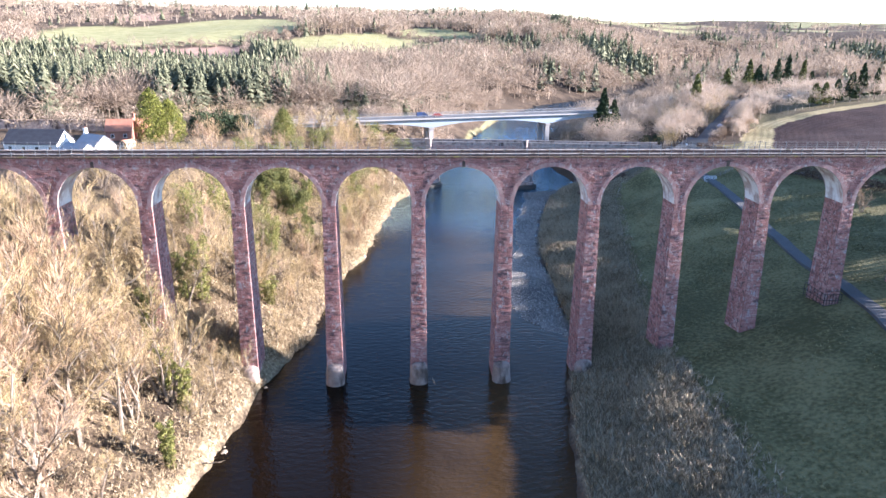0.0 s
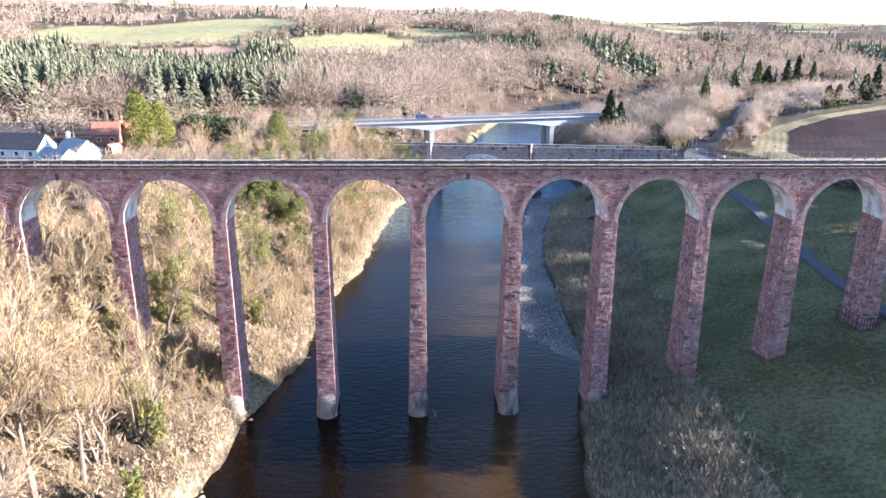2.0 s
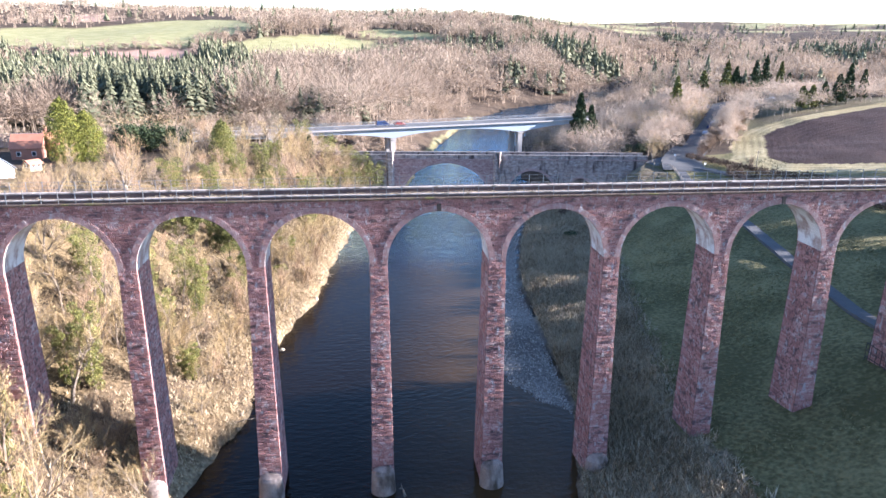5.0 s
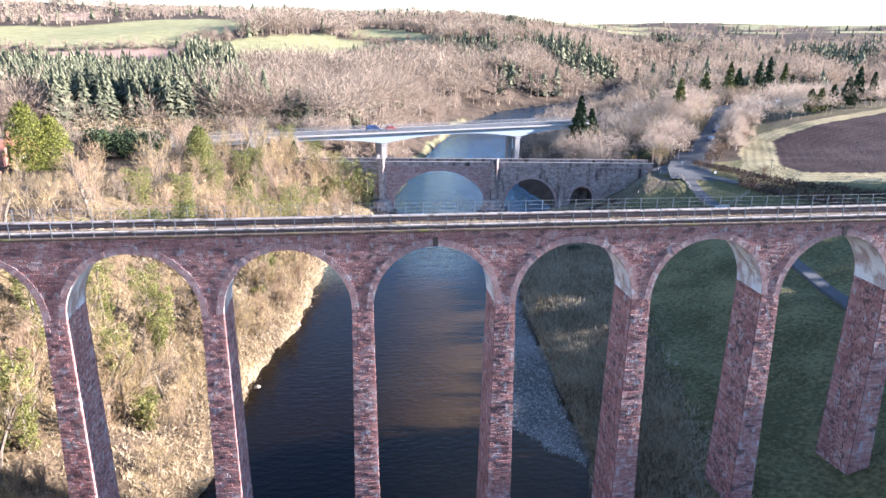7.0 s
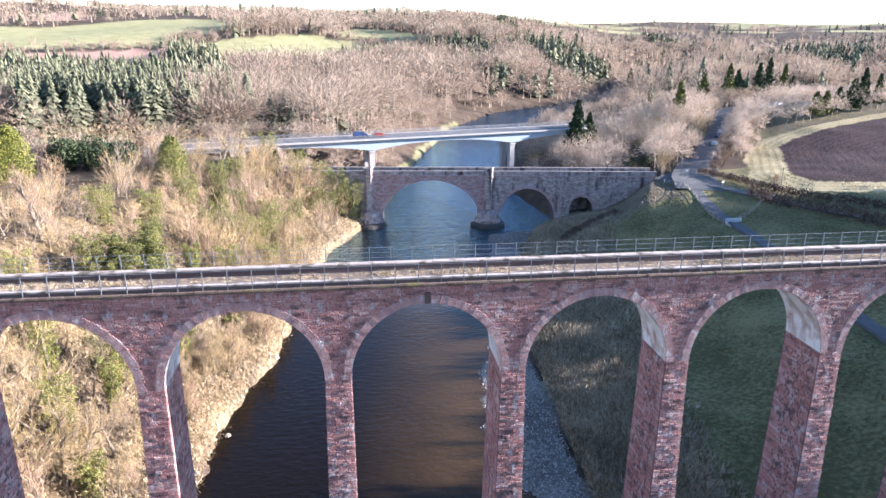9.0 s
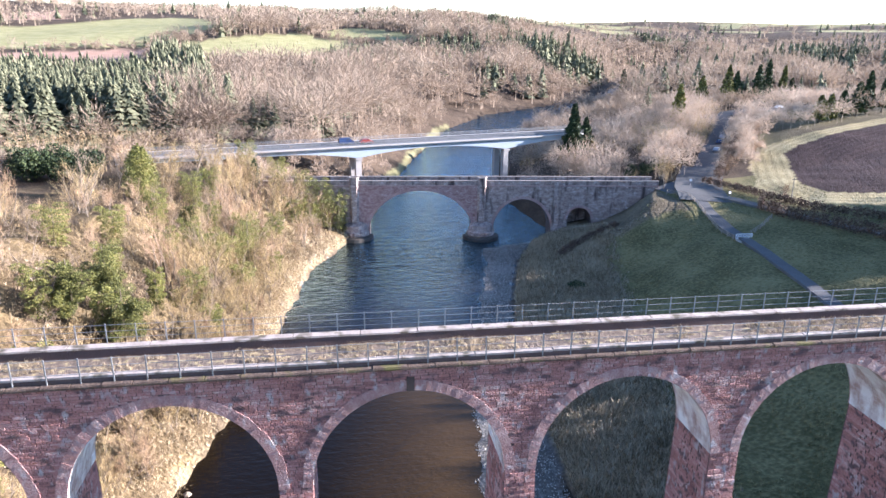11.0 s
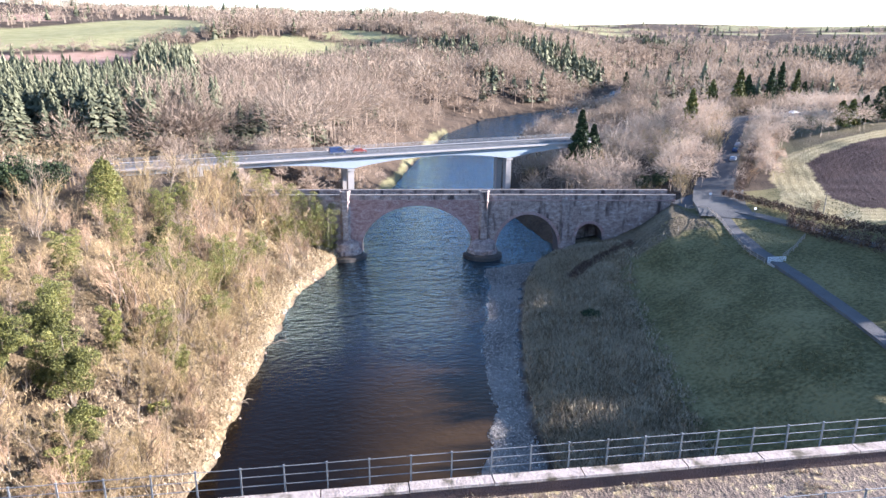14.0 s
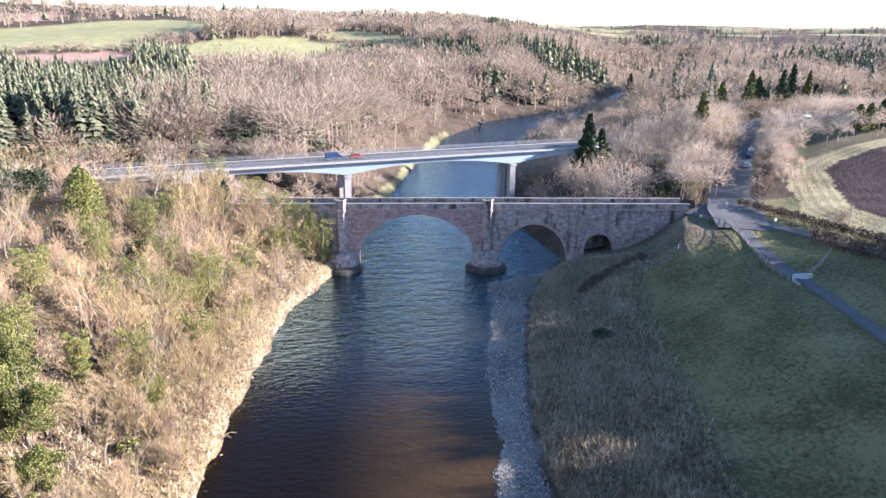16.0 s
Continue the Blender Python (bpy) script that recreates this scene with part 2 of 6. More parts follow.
def water_material():
    m = bpy.data.materials.new("river_water")
    m.use_nodes = True
    n, l = m.node_tree.nodes, m.node_tree.links
    b = n["Principled BSDF"]
    geo = n.new("ShaderNodeNewGeometry")
    ns = n.new("ShaderNodeTexNoise")
    ns.inputs["Scale"].default_value, ns.inputs["Detail"].default_value = 0.07, 5
    l.new(geo.outputs["Position"], ns.inputs["Vector"])
    ramp = n.new("ShaderNodeValToRGB")
    e = ramp.color_ramp.elements
    e[0].position, e[0].color = 0.22, (0.028, 0.0165, 0.007, 1)
    e[1].position, e[1].color = 0.78, (0.062, 0.037, 0.016, 1)
    l.new(ns.outputs[0], ramp.inputs[0])
    # the bed drops into a deep dark pool towards the old bridge
    sep = n.new("ShaderNodeSeparateXYZ")
    l.new(geo.outputs["Position"], sep.inputs[0])
    pool = n.new("ShaderNodeMapRange")
    pool.inputs["From Min"].default_value, pool.inputs["From Max"].default_value = 74, 130
    pool.interpolation_type = "SMOOTHSTEP"
    l.new(sep.outputs["Y"], pool.inputs["Value"])
    deep = n.new("ShaderNodeMix")
    deep.data_type = "RGBA"
    deep.inputs["B"].default_value = (0.012, 0.013, 0.014, 1)
    l.new(pool.outputs[0], deep.inputs["Factor"])
    # shallow brown bed on the meadow side, deep and dark under the wooded bank
    skew = n.new("ShaderNodeMath")
    skew.operation = "MULTIPLY_ADD"
    skew.inputs[1].default_value = -0.122
    l.new(sep.outputs["Y"], skew.inputs[0])
    l.new(sep.outputs["X"], skew.inputs[2])
    shelf = n.new("ShaderNodeMapRange")
    shelf.inputs["From Min"].default_value, shelf.inputs["From Max"].default_value = -6, 14
    shelf.interpolation_type = "SMOOTHSTEP"
    l.new(skew.outputs[0], shelf.inputs["Value"])
    bed = n.new("ShaderNodeMix")
    bed.data_type = "RGBA"
    bed.inputs["A"].default_value = (0.006, 0.0035, 0.0015, 1)
    l.new(shelf.outputs[0], bed.inputs["Factor"])
    l.new(ramp.outputs[0], deep.inputs["A"])
    l.new(deep.outputs["Result"], bed.inputs["B"])
    l.new(bed.outputs["Result"], b.inputs["Base Color"])
    b.inputs["Specular IOR Level"].default_value = 0.21
    b.inputs["Roughness"].default_value, b.inputs["IOR"].default_value = 0.06, 1.33
    mp = n.new("ShaderNodeMapping")
    mp.inputs["Scale"].default_value = (0.45, 0.8, 1.0)
    l.new(geo.outputs["Position"], mp.inputs["Vector"])
    r1, r2, r3 = (n.new("ShaderNodeTexNoise") for _ in range(3))
    for r, s, d in ((r1, 1.5, 3), (r2, 4.2, 3), (r3, 0.045, 2)):
        r.inputs["Scale"].default_value, r.inputs["Detail"].default_value = s, d
        l.new(mp.outputs[0], r.inputs["Vector"])
    ad = n.new("ShaderNodeMath")
    ad.operation = "MULTIPLY_ADD"
    ad.inputs[1].default_value = 0.35
    l.new(r2.outputs[0], ad.inputs[0])
    l.new(r1.outputs[0], ad.inputs[2])
    mr = n.new("ShaderNodeMapRange")
    mr.inputs["From Min"].default_value, mr.inputs["From Max"].default_value = 0.35, 0.65
    mr.inputs["To Min"].default_value, mr.inputs["To Max"].default_value = 0.05, 0.11
    l.new(r3.outputs[0], mr.inputs["Value"])
    bp = n.new("ShaderNodeBump")
    bp.inputs["Strength"].default_value = 1.0
    # longer wind waves where the pool lies open to the breeze
    wide = n.new("ShaderNodeMapping")
    wide.inputs["Scale"].default_value = (0.55, 1.0, 1.0)
    l.new(geo.outputs["Position"], wide.inputs["Vector"])
    r4 = n.new("ShaderNodeTexNoise")
    r4.inputs["Scale"].default_value, r4.inputs["Detail"].default_value, r4.inputs["Distortion"].default_value = 0.42, 3, 0.6
    l.new(wide.outputs[0], r4.inputs["Vector"])
    gust = n.new("ShaderNodeMath")
    gust.operation = "MULTIPLY_ADD"
    breeze = n.new("ShaderNodeMath")
    breeze.operation = "MULTIPLY_ADD"
    breeze.inputs[1].default_value, breeze.inputs[2].default_value = 1.7, 0.3
    l.new(pool.outputs[0], breeze.inputs[0])
    l.new(r4.outputs[0], gust.inputs[0])
    l.new(breeze.outputs[0], gust.inputs[1])
    l.new(ad.outputs[0], gust.inputs[2])
    swell = n.new("ShaderNodeMath")
    swell.operation = "MULTIPLY_ADD"
    swell.inputs[1].default_value = 0.75
    l.new(pool.outputs[0], swell.inputs[0])
    l.new(mr.outputs[0], swell.inputs[2])
    l.new(swell.outputs[0], bp.inputs["Distance"])
    l.new(gust.outputs[0], bp.inputs["Height"])
    l.new(bp.outputs[0], b.inputs["Normal"])
    # riffle: extra gloss, tinted blue to paint in the reflection of a bluer sky
    gloss, both = n.new("ShaderNodeBsdfGlossy"), n.new("ShaderNodeMixShader")
    gloss.inputs["Roughness"].default_value, gloss.inputs["Color"].default_value = 0.10, (0.52, 0.79, 1.0, 1)
    l.new(bp.outputs[0], gloss.inputs["Normal"])
    calm = n.new("ShaderNodeMapRange")
    calm.interpolation_type = "SMOOTHSTEP"
    calm.inputs["From Min"].default_value, calm.inputs["From Max"].default_value = 250, 330
    calm.inputs["To Min"].default_value, calm.inputs["To Max"].default_value = 5.0, 1.4
    l.new(sep.outputs["Y"], calm.inputs["Value"])
    share = n.new("ShaderNodeMath")
    share.operation = "MULTIPLY"
    l.new(pool.outputs[0], share.inputs[0])
    l.new(calm.outputs[0], share.inputs[1])
    tilt = n.new("ShaderNodeLayerWeight")
    tilt.inputs["Blend"].default_value = 0.5
    l.new(bp.outputs[0], tilt.inputs["Normal"])
    steep = n.new("ShaderNodeMath")
    steep.operation = "POWER"
    steep.inputs[1].default_value = 5.0
    l.new(tilt.outputs["Facing"], steep.inputs[0])
    sheen = n.new("ShaderNodeMath")
    sheen.operation, sheen.use_clamp = "MULTIPLY", True
    l.new(steep.outputs[0], sheen.inputs[0])
    l.new(share.outputs[0], sheen.inputs[1])
    l.new(sheen.outputs[0], both.inputs[0])
    l.new(b.outputs[0], both.inputs[1])
    l.new(gloss.outputs[0], both.inputs[2])
    l.new(both.outputs[0], n["Material Output"].inputs[0])
    return m


def ground_material():
    """Base colours chosen by the land-use layers stored on the ground sheet, broken up by noise."""
    m = bpy.data.materials.new("ground_cover")
    m.use_nodes = True
    n, l = m.node_tree.nodes, m.node_tree.links
    b = n["Principled BSDF"]
    geo = n.new("ShaderNodeNewGeometry")
    ns, nf = n.new("ShaderNodeTexNoise"), n.new("ShaderNodeTexNoise")
    for t, s, d in ((ns, 0.09, 6), (nf, 1.6, 5)):
        t.inputs["Scale"].default_value, t.inputs["Detail"].default_value = s, d
        l.new(geo.outputs["Position"], t.inputs["Vector"])
    mixn = n.new("ShaderNodeMath")
    mixn.operation = "MULTIPLY_ADD"
    mixn.inputs[1].default_value = 0.5
    l.new(nf.outputs[0], mixn.inputs[0])
    hf = n.new("ShaderNodeMath")
    hf.operation = "MULTIPLY"
    hf.inputs[1].default_value = 0.5
    l.new(ns.outputs[0], hf.inputs[0])
    l.new(hf.outputs[0], mixn.inputs[2])

    def two(c1, c2, lo=0.41, hi=0.59):
        r = n.new("ShaderNodeValToRGB")
        e = r.color_ramp.elements
        e[0].position, e[0].color, e[1].position, e[1].color = lo, (*c1, 1), hi, (*c2, 1)
        l.new(mixn.outputs[0], r.inputs[0])
        return r.outputs[0]

    col = two((0.052, 0.038, 0.027), (0.105, 0.076, 0.052))                  # leaf litter and woodland floor
    layers = [("meadow", (0.082, 0.074, 0.030), (0.195, 0.166, 0.076)), ("reeds", (0.145, 0.117, 0.072), (0.33, 0.26, 0.17)),
              ("plough", (0.034, 0.020, 0.018), (0.054, 0.032, 0.028)), ("stubble", (0.25, 0.20, 0.098), (0.40, 0.325, 0.175)),
              ("pasture", (0.235, 0.222, 0.10), (0.32, 0.297, 0.15)), ("redsoil", (0.28, 0.175, 0.125), (0.36, 0.24, 0.18)),
              ("shingle", (0.09, 0.08, 0.068), (0.21, 0.19, 0.165)), ("straw", (0.105, 0.074, 0.036), (0.235, 0.172, 0.085)), ("earth", (0.10, 0.075, 0.045), (0.30, 0.235, 0.14))]
    for name, c1, c2 in layers:
        at = n.new("ShaderNodeAttribute")
        at.attribute_name = name
        mx = n.new("ShaderNodeMix")
        mx.data_type = "RGBA"
        l.new(at.outputs["Fac"], mx.inputs["Factor"])
        l.new(col, mx.inputs["A"])
        l.new(two(c1, c2), mx.inputs["B"])
        col = mx.outputs["Result"]
    # drilled rows and furrows run along the edge of the ploughed field
    rows = n.new("ShaderNodeAttribute")
    rows.attribute_name = "furrow"
    turn = n.new("ShaderNodeMath")
    turn.operation = "MULTIPLY"
    turn.inputs[1].default_value = 2.6
    l.new(rows.outputs["Fac"], turn.inputs[0])
    ridge = n.new("ShaderNodeMath")
    ridge.operation = "SINE"
    l.new(turn.outputs[0], ridge.inputs[0])
    worked, both = n.new("ShaderNodeAttribute"), n.new("ShaderNodeAttribute")
    worked.attribute_name, both.attribute_name = "plough", "stubble"
    where = n.new("ShaderNodeMath")
    where.operation = "ADD"
    l.new(worked.outputs["Fac"], where.inputs[0])
    l.new(both.outputs["Fac"], where.inputs[1])
    amount = n.new("ShaderNodeMath")
    amount.operation = "MULTIPLY"
    l.new(ridge.outputs[0], amount.inputs[0])
    l.new(where.outputs[0], amount.inputs[1])
    tint = n.new("ShaderNodeMapRange")
    tint.inputs["From Min"].default_value, tint.inputs["From Max"].default_value = -1, 1
    tint.inputs["To Min"].default_value, tint.inputs["To Max"].default_value = 0.86, 1.14
    l.new(amount.outputs[0], tint.inputs["Value"])
    shade = n.new("ShaderNodeVectorMath")
    shade.operation = "SCALE"
    l.new(col, shade.inputs[0])
    l.new(tint.outputs[0], shade.inputs["Scale"])
    l.new(shade.outputs[0], b.inputs["Base Color"])
    b.inputs["Roughness"].default_value = 0.95
    b.inputs["Specular IOR Level"].default_value = 0.1
    bp = n.new("ShaderNodeBump")
    bp.inputs["Strength"].default_value, bp.inputs["Distance"].default_value = 1.0, 0.45
    l.new(nf.outputs[0], bp.inputs["Height"])
    l.new(bp.outputs[0], b.inputs["Normal"])
    return m


water_mat, ground_mat = water_material(), ground_material()


# ---- mesh helpers ----
class Solid:
    """Collects vertices and faces of one mesh."""

    def __init__(self):
        self.v, self.f = [], []

    def add(self, verts, faces):
        o = len(self.v)
        self.v += [tuple(p) for p in verts]
        self.f += [tuple(i + o for i in f) for f in faces]
        return self

    def box(self, x0, y0, z0, x1, y1, z1, m=None):
        v = [Vector(p) for p in ((x0, y0, z0), (x1, y0, z0), (x1, y1, z0), (x0, y1, z0), (x0, y0, z1), (x1, y0, z1), (x1, y1, z1), (x0, y1, z1))]
        return self.add([m @ p for p in v] if m else v, [(0, 3, 2, 1), (4, 5, 6, 7), (0, 1, 5, 4), (1, 2, 6, 5), (2, 3, 7, 6), (3, 0, 4, 7)])

    def frustum(self, low, high):
        """Two rectangles (x0, y0, x1, y1, z) joined."""
        v = []
        for x0, y0, x1, y1, z in (low, high):
            v += [(x0, y0, z), (x1, y0, z), (x1, y1, z), (x0, y1, z)]
        return self.add(v, [(0, 3, 2, 1), (4, 5, 6, 7), (0, 1, 5, 4), (1, 2, 6, 5), (2, 3, 7, 6), (3, 0, 4, 7)])

    def tube(self, p, q, r0, r1, n=6, cap=True):
        p, q = Vector(p), Vector(q)
        d = (q - p).normalized()
        a = d.orthogonal().normalized()
        b = d.cross(a)
        v = [c + r * (math.cos(6.2832 * i / n) * a + math.sin(6.2832 * i / n) * b) for c, r in ((p, r0), (q, r1)) for i in range(n)]
        f = [(i, (i + 1) % n, n + (i + 1) % n, n + i) for i in range(n)]
        if cap:
            f += [tuple(range(n - 1, -1, -1)), tuple(range(n, 2 * n))]
        return self.add(v, f)

    def weld(self):
        """Joins corners that lie on one another."""
        seen, to = {}, []
        for p in self.v:
            to.append(seen.setdefault((round(p[0], 3), round(p[1], 3), round(p[2], 3)), len(seen)))
        self.v, self.f = list(seen), [tuple(to[i] for i in f) for f in self.f]
        return self

    def mesh(self, name, mat):
        me = bpy.data.meshes.new(name)
        me.from_pydata(self.v, [], self.f)
        me.materials.append(mat)
        return me


def part(name, solid, mat, parent=None, label=""):
    me = solid if isinstance(solid, bpy.types.Mesh) else solid.mesh(name, mat)
    ob = new(name, me)
    ob.parent = parent
    return tagged(ob, label) if label else ob


def thing(name, label, category, m=None, group="", kind=""):
    ob = tagged(new(name), label, category, group, kind)
    ob.empty_display_size = 0.2
    if m:
        ob.matrix_world = m
    return ob


def bulk(name, polys, mat, parent=None, label="", category="", kind="stuff"):
    """One mesh from an array of loose polygons, n x k x 3."""
    polys = np.asarray(polys, np.float32)
    n, k = polys.shape[:2]
    me = bpy.data.meshes.new(name)
    me.vertices.add(n * k)
    me.vertices.foreach_set("co", polys.reshape(-1))
    me.loops.add(n * k)
    me.loops.foreach_set("vertex_index", np.arange(n * k, dtype=np.int32))
    me.polygons.add(n)
    me.polygons.foreach_set("loop_start", np.arange(0, n * k, k, dtype=np.int32))
    me.update(calc_edges=True)
    me.materials.append(mat)
    ob = new(name, me)
    ob.parent = parent
    return tagged(ob, label, category, "", kind)


rng = np.random.default_rng(7)


# ---- the lie of the land: z over x (along the viaduct) and y (up the valley) ----
BANK_Y = (-400, -100, -27, -17, -5, 2, 13, 40, 58, 69, 86, 107, 120, 130, 160, 198, 234, 325, 392, 435, 470, 560, 690, 900, 2000)
LEFT_X = (-90, -42, -29.4, -26.8, -25, -23.8, -19.4, -17.8, -12.6, -12.1, -10, -7.9, -1.8, 3.2, 12, 20.5, 29, 59, 98, 152, 200, 262, 340, 590, 1500)
RIGHT_X = (-40, 10, 20.8, 22, 24.5, 26, 29.4, 30.8, 31.6, 33.5, 37.8, 44.5, 52, 60.5, 56, 59, 69.5, 107, 158, 196, 223, 283, 395, 630, 1540)


def lerp(x, xs, ys):
    return np.interp(x, xs, ys)


def smooth(a, b, x):
    t = np.clip((x - a) / (b - a), 0, 1)
    return t * t * (3 - 2 * t)


def wave(x, y, s, k=0.0):
    """A cheap rolling unevenness about s metres long, between -1 and 1."""
    return (np.sin(x / s + 1.3 * np.sin(y / s * 0.7 + k)) * np.cos(y / s * 0.83 + 1.1 * np.sin(x / s * 0.61 - k)))


def shoal_x(y):
    return lerp(y, (5, 12, 20, 30, 48, 62, 74, 92, 107, 118, 124, 130), (34, 27, 20, 17.5, 21, 25.7, 27.1, 31.2, 35.7, 36.6, 62, 9999))


def land(x, y):
    x, y = np.asarray(x, float), np.asarray(y, float)
    lx, rx = lerp(y, BANK_Y, LEFT_X), lerp(y, BANK_Y, RIGHT_X)
    lx, rx = lx + 0.7 * wave(x * 0, y, 3.1) + 0.4 * wave(x * 0, y, 1.3), rx + 0.5 * wave(x * 0, y, 2.7, 2)
    dl, dr = lx - x, x - rx
    # the steep wooded bank and its terrace
    top = lerp(y, (-300, 30, 60, 85, 110, 150, 220), (25, 25, 23, 20, 18.5, 17, 13))
    zl = np.minimum(lerp(dl, (0, 0.8, 2.5, 6, 40, 200), (-0.3, 0.9, 2.0, 3.6, 23, 27)), top + 0.02 * dl) + 0.35 * wave(x, y, 4.0) * smooth(2, 9, dl)
    # the meadow side
    a = lerp(dr, (0, 1.2, 3, 13, 27, 40, 60, 120, 300), (-0.3, 0.9, 1.5, 4.4, 7, 11.4, 15.2, 21, 30))
    b = lerp(dr, (0, 1.2, 4, 25, 44, 51, 62, 80, 150, 300), (-0.3, 0.8, 1.3, 3.4, 11.2, 12.4, 14.4, 16.6, 22, 30))
    c = lerp(dr, (0, 1.5, 6, 12, 18, 26, 34, 60, 150, 300), (-0.3, 1.0, 2.6, 3.6, 4.6, 8, 13.6, 15.2, 24, 36))
    d = lerp(dr, (0, 3, 30, 60, 110, 200, 400), (-0.3, 2, 10, 15, 23, 31, 40))
    zr = a + (b - a) * smooth(0, 75, y)
    zr = zr + (c - zr) * smooth(88, 112, y)
    zr = zr + (d - zr) * smooth(122, 160, y) + 0.15 * wave(x, y, 3.3) * smooth(1, 6, dr)
    # small benches in the slope
    zr = zr - 0.24 * (x - 74.5) * np.exp(-((x - 74.5) / 5) ** 2 - ((y - 38) / 9) ** 2) - 0.2 * (x - 92) * np.exp(-((x - 92) / 7) ** 2 - ((y - 30) / 6) ** 2)
    bed = -1.3 * smooth(0, 7, np.minimum(-dl, -dr)) - 0.3
    bed = np.where(x > shoal_x(y), 0.05 + 0.035 * wave(x, y, 0.9) - 0.25 * smooth(1.6, 0, x - shoal_x(y) + 0.7 * wave(x, y, 1.6, 1)), bed)
    # the far hills
    dist, az = np.hypot(x - 8, y), np.arctan2(x - 8, y)
    fl = lerp(dist, (150, 300, 600, 860, 1300, 2000, 5000), (15, 14, 30, 66, 93, 108, 108))
    fr = lerp(dist, (150, 300, 600, 1000, 1500, 2500, 3500, 5000), (15, 16, 17, 30, 54, 100, 106, 98))
    far = fl + (fr - fl) * smooth(0.14, 0.44, az) + (6 * wave(x, y, 140) + 3 * wave(x, y, 60)) * smooth(350, 700, dist)
    hill = far
    far = far * (0.12 + 0.88 * smooth(0, 90, np.maximum(dl, dr)))
    w = smooth(230, 420, dist) * smooth(120, 260, y)
    zl, zr = zl + (far - zl) * w, zr + (far - zr) * w
    z = np.where((dl < 0) & (dr < 0), bed, np.where(dl >= 0, zl, zr))
    return z + (hill - z) * smooth(780, 900, y)


# ---- ground, water ----
def inside(x, y, poly):
    """Which points lie in a polygon, grown soft by about a metre."""
    x, y = np.asarray(x, float), np.asarray(y, float)
    r = np.zeros(x.shape, bool)
    for (xa, ya), (xb, yb) in zip(poly, poly[1:] + poly[:1]):
        r ^= ((ya > y) != (yb > y)) & (x < (xb - xa) * (y - ya) / ((yb - ya) or 1e-9) + xa)
    return r


FIELDS = {"pasture": [[(-420, 690), (-336, 732), (-305, 786), (-271, 858), (-198, 879), (-148, 737), (-162, 690), (-199, 640), (-190, 618), (-260, 575), (-290, 556), (-400, 560)],
                      [(-175, 618), (-130, 675), (-60, 736), (18, 696), (-29, 625), (-37, 572), (-101, 580), (-160, 582)], [(-38, 759), (6, 838), (90, 745), (80, 718), (-8, 733)],
                      [(330, 1900), (800, 1900), (760, 1700), (330, 1750)], [(250, 1450), (700, 1400), (720, 1560), (260, 1620)], [(900, 1350), (1400, 1150), (1500, 1300), (950, 1520)]],
          "redsoil": [[(-256, 549), (-190, 604), (-155, 480), (-178, 452), (-250, 462), (-340, 500)], [(-470, 908), (-422, 986), (-355, 825), (-414, 850)],
                      [(120, 2200), (420, 2300), (400, 2100), (150, 2050)]]}
PLOUGH = [(139.5, 136), (144, 144.5), (153, 149.5), (169, 154), (260, 175), (260, 60), (152, 90), (124, 102), (125, 113), (132, 124)]
MARGIN = [(122, 126), (126, 136), (134, 146), (146, 155), (174, 162), (260, 185), (260, 50), (150, 80), (114, 97), (111, 112)]


def fence_x(y):
    return lerp(y, (-60, -34, -17, 0, 39, 70, 98, 104), (39, 40, 41, 40.5, 49, 57.5, 65, 69))


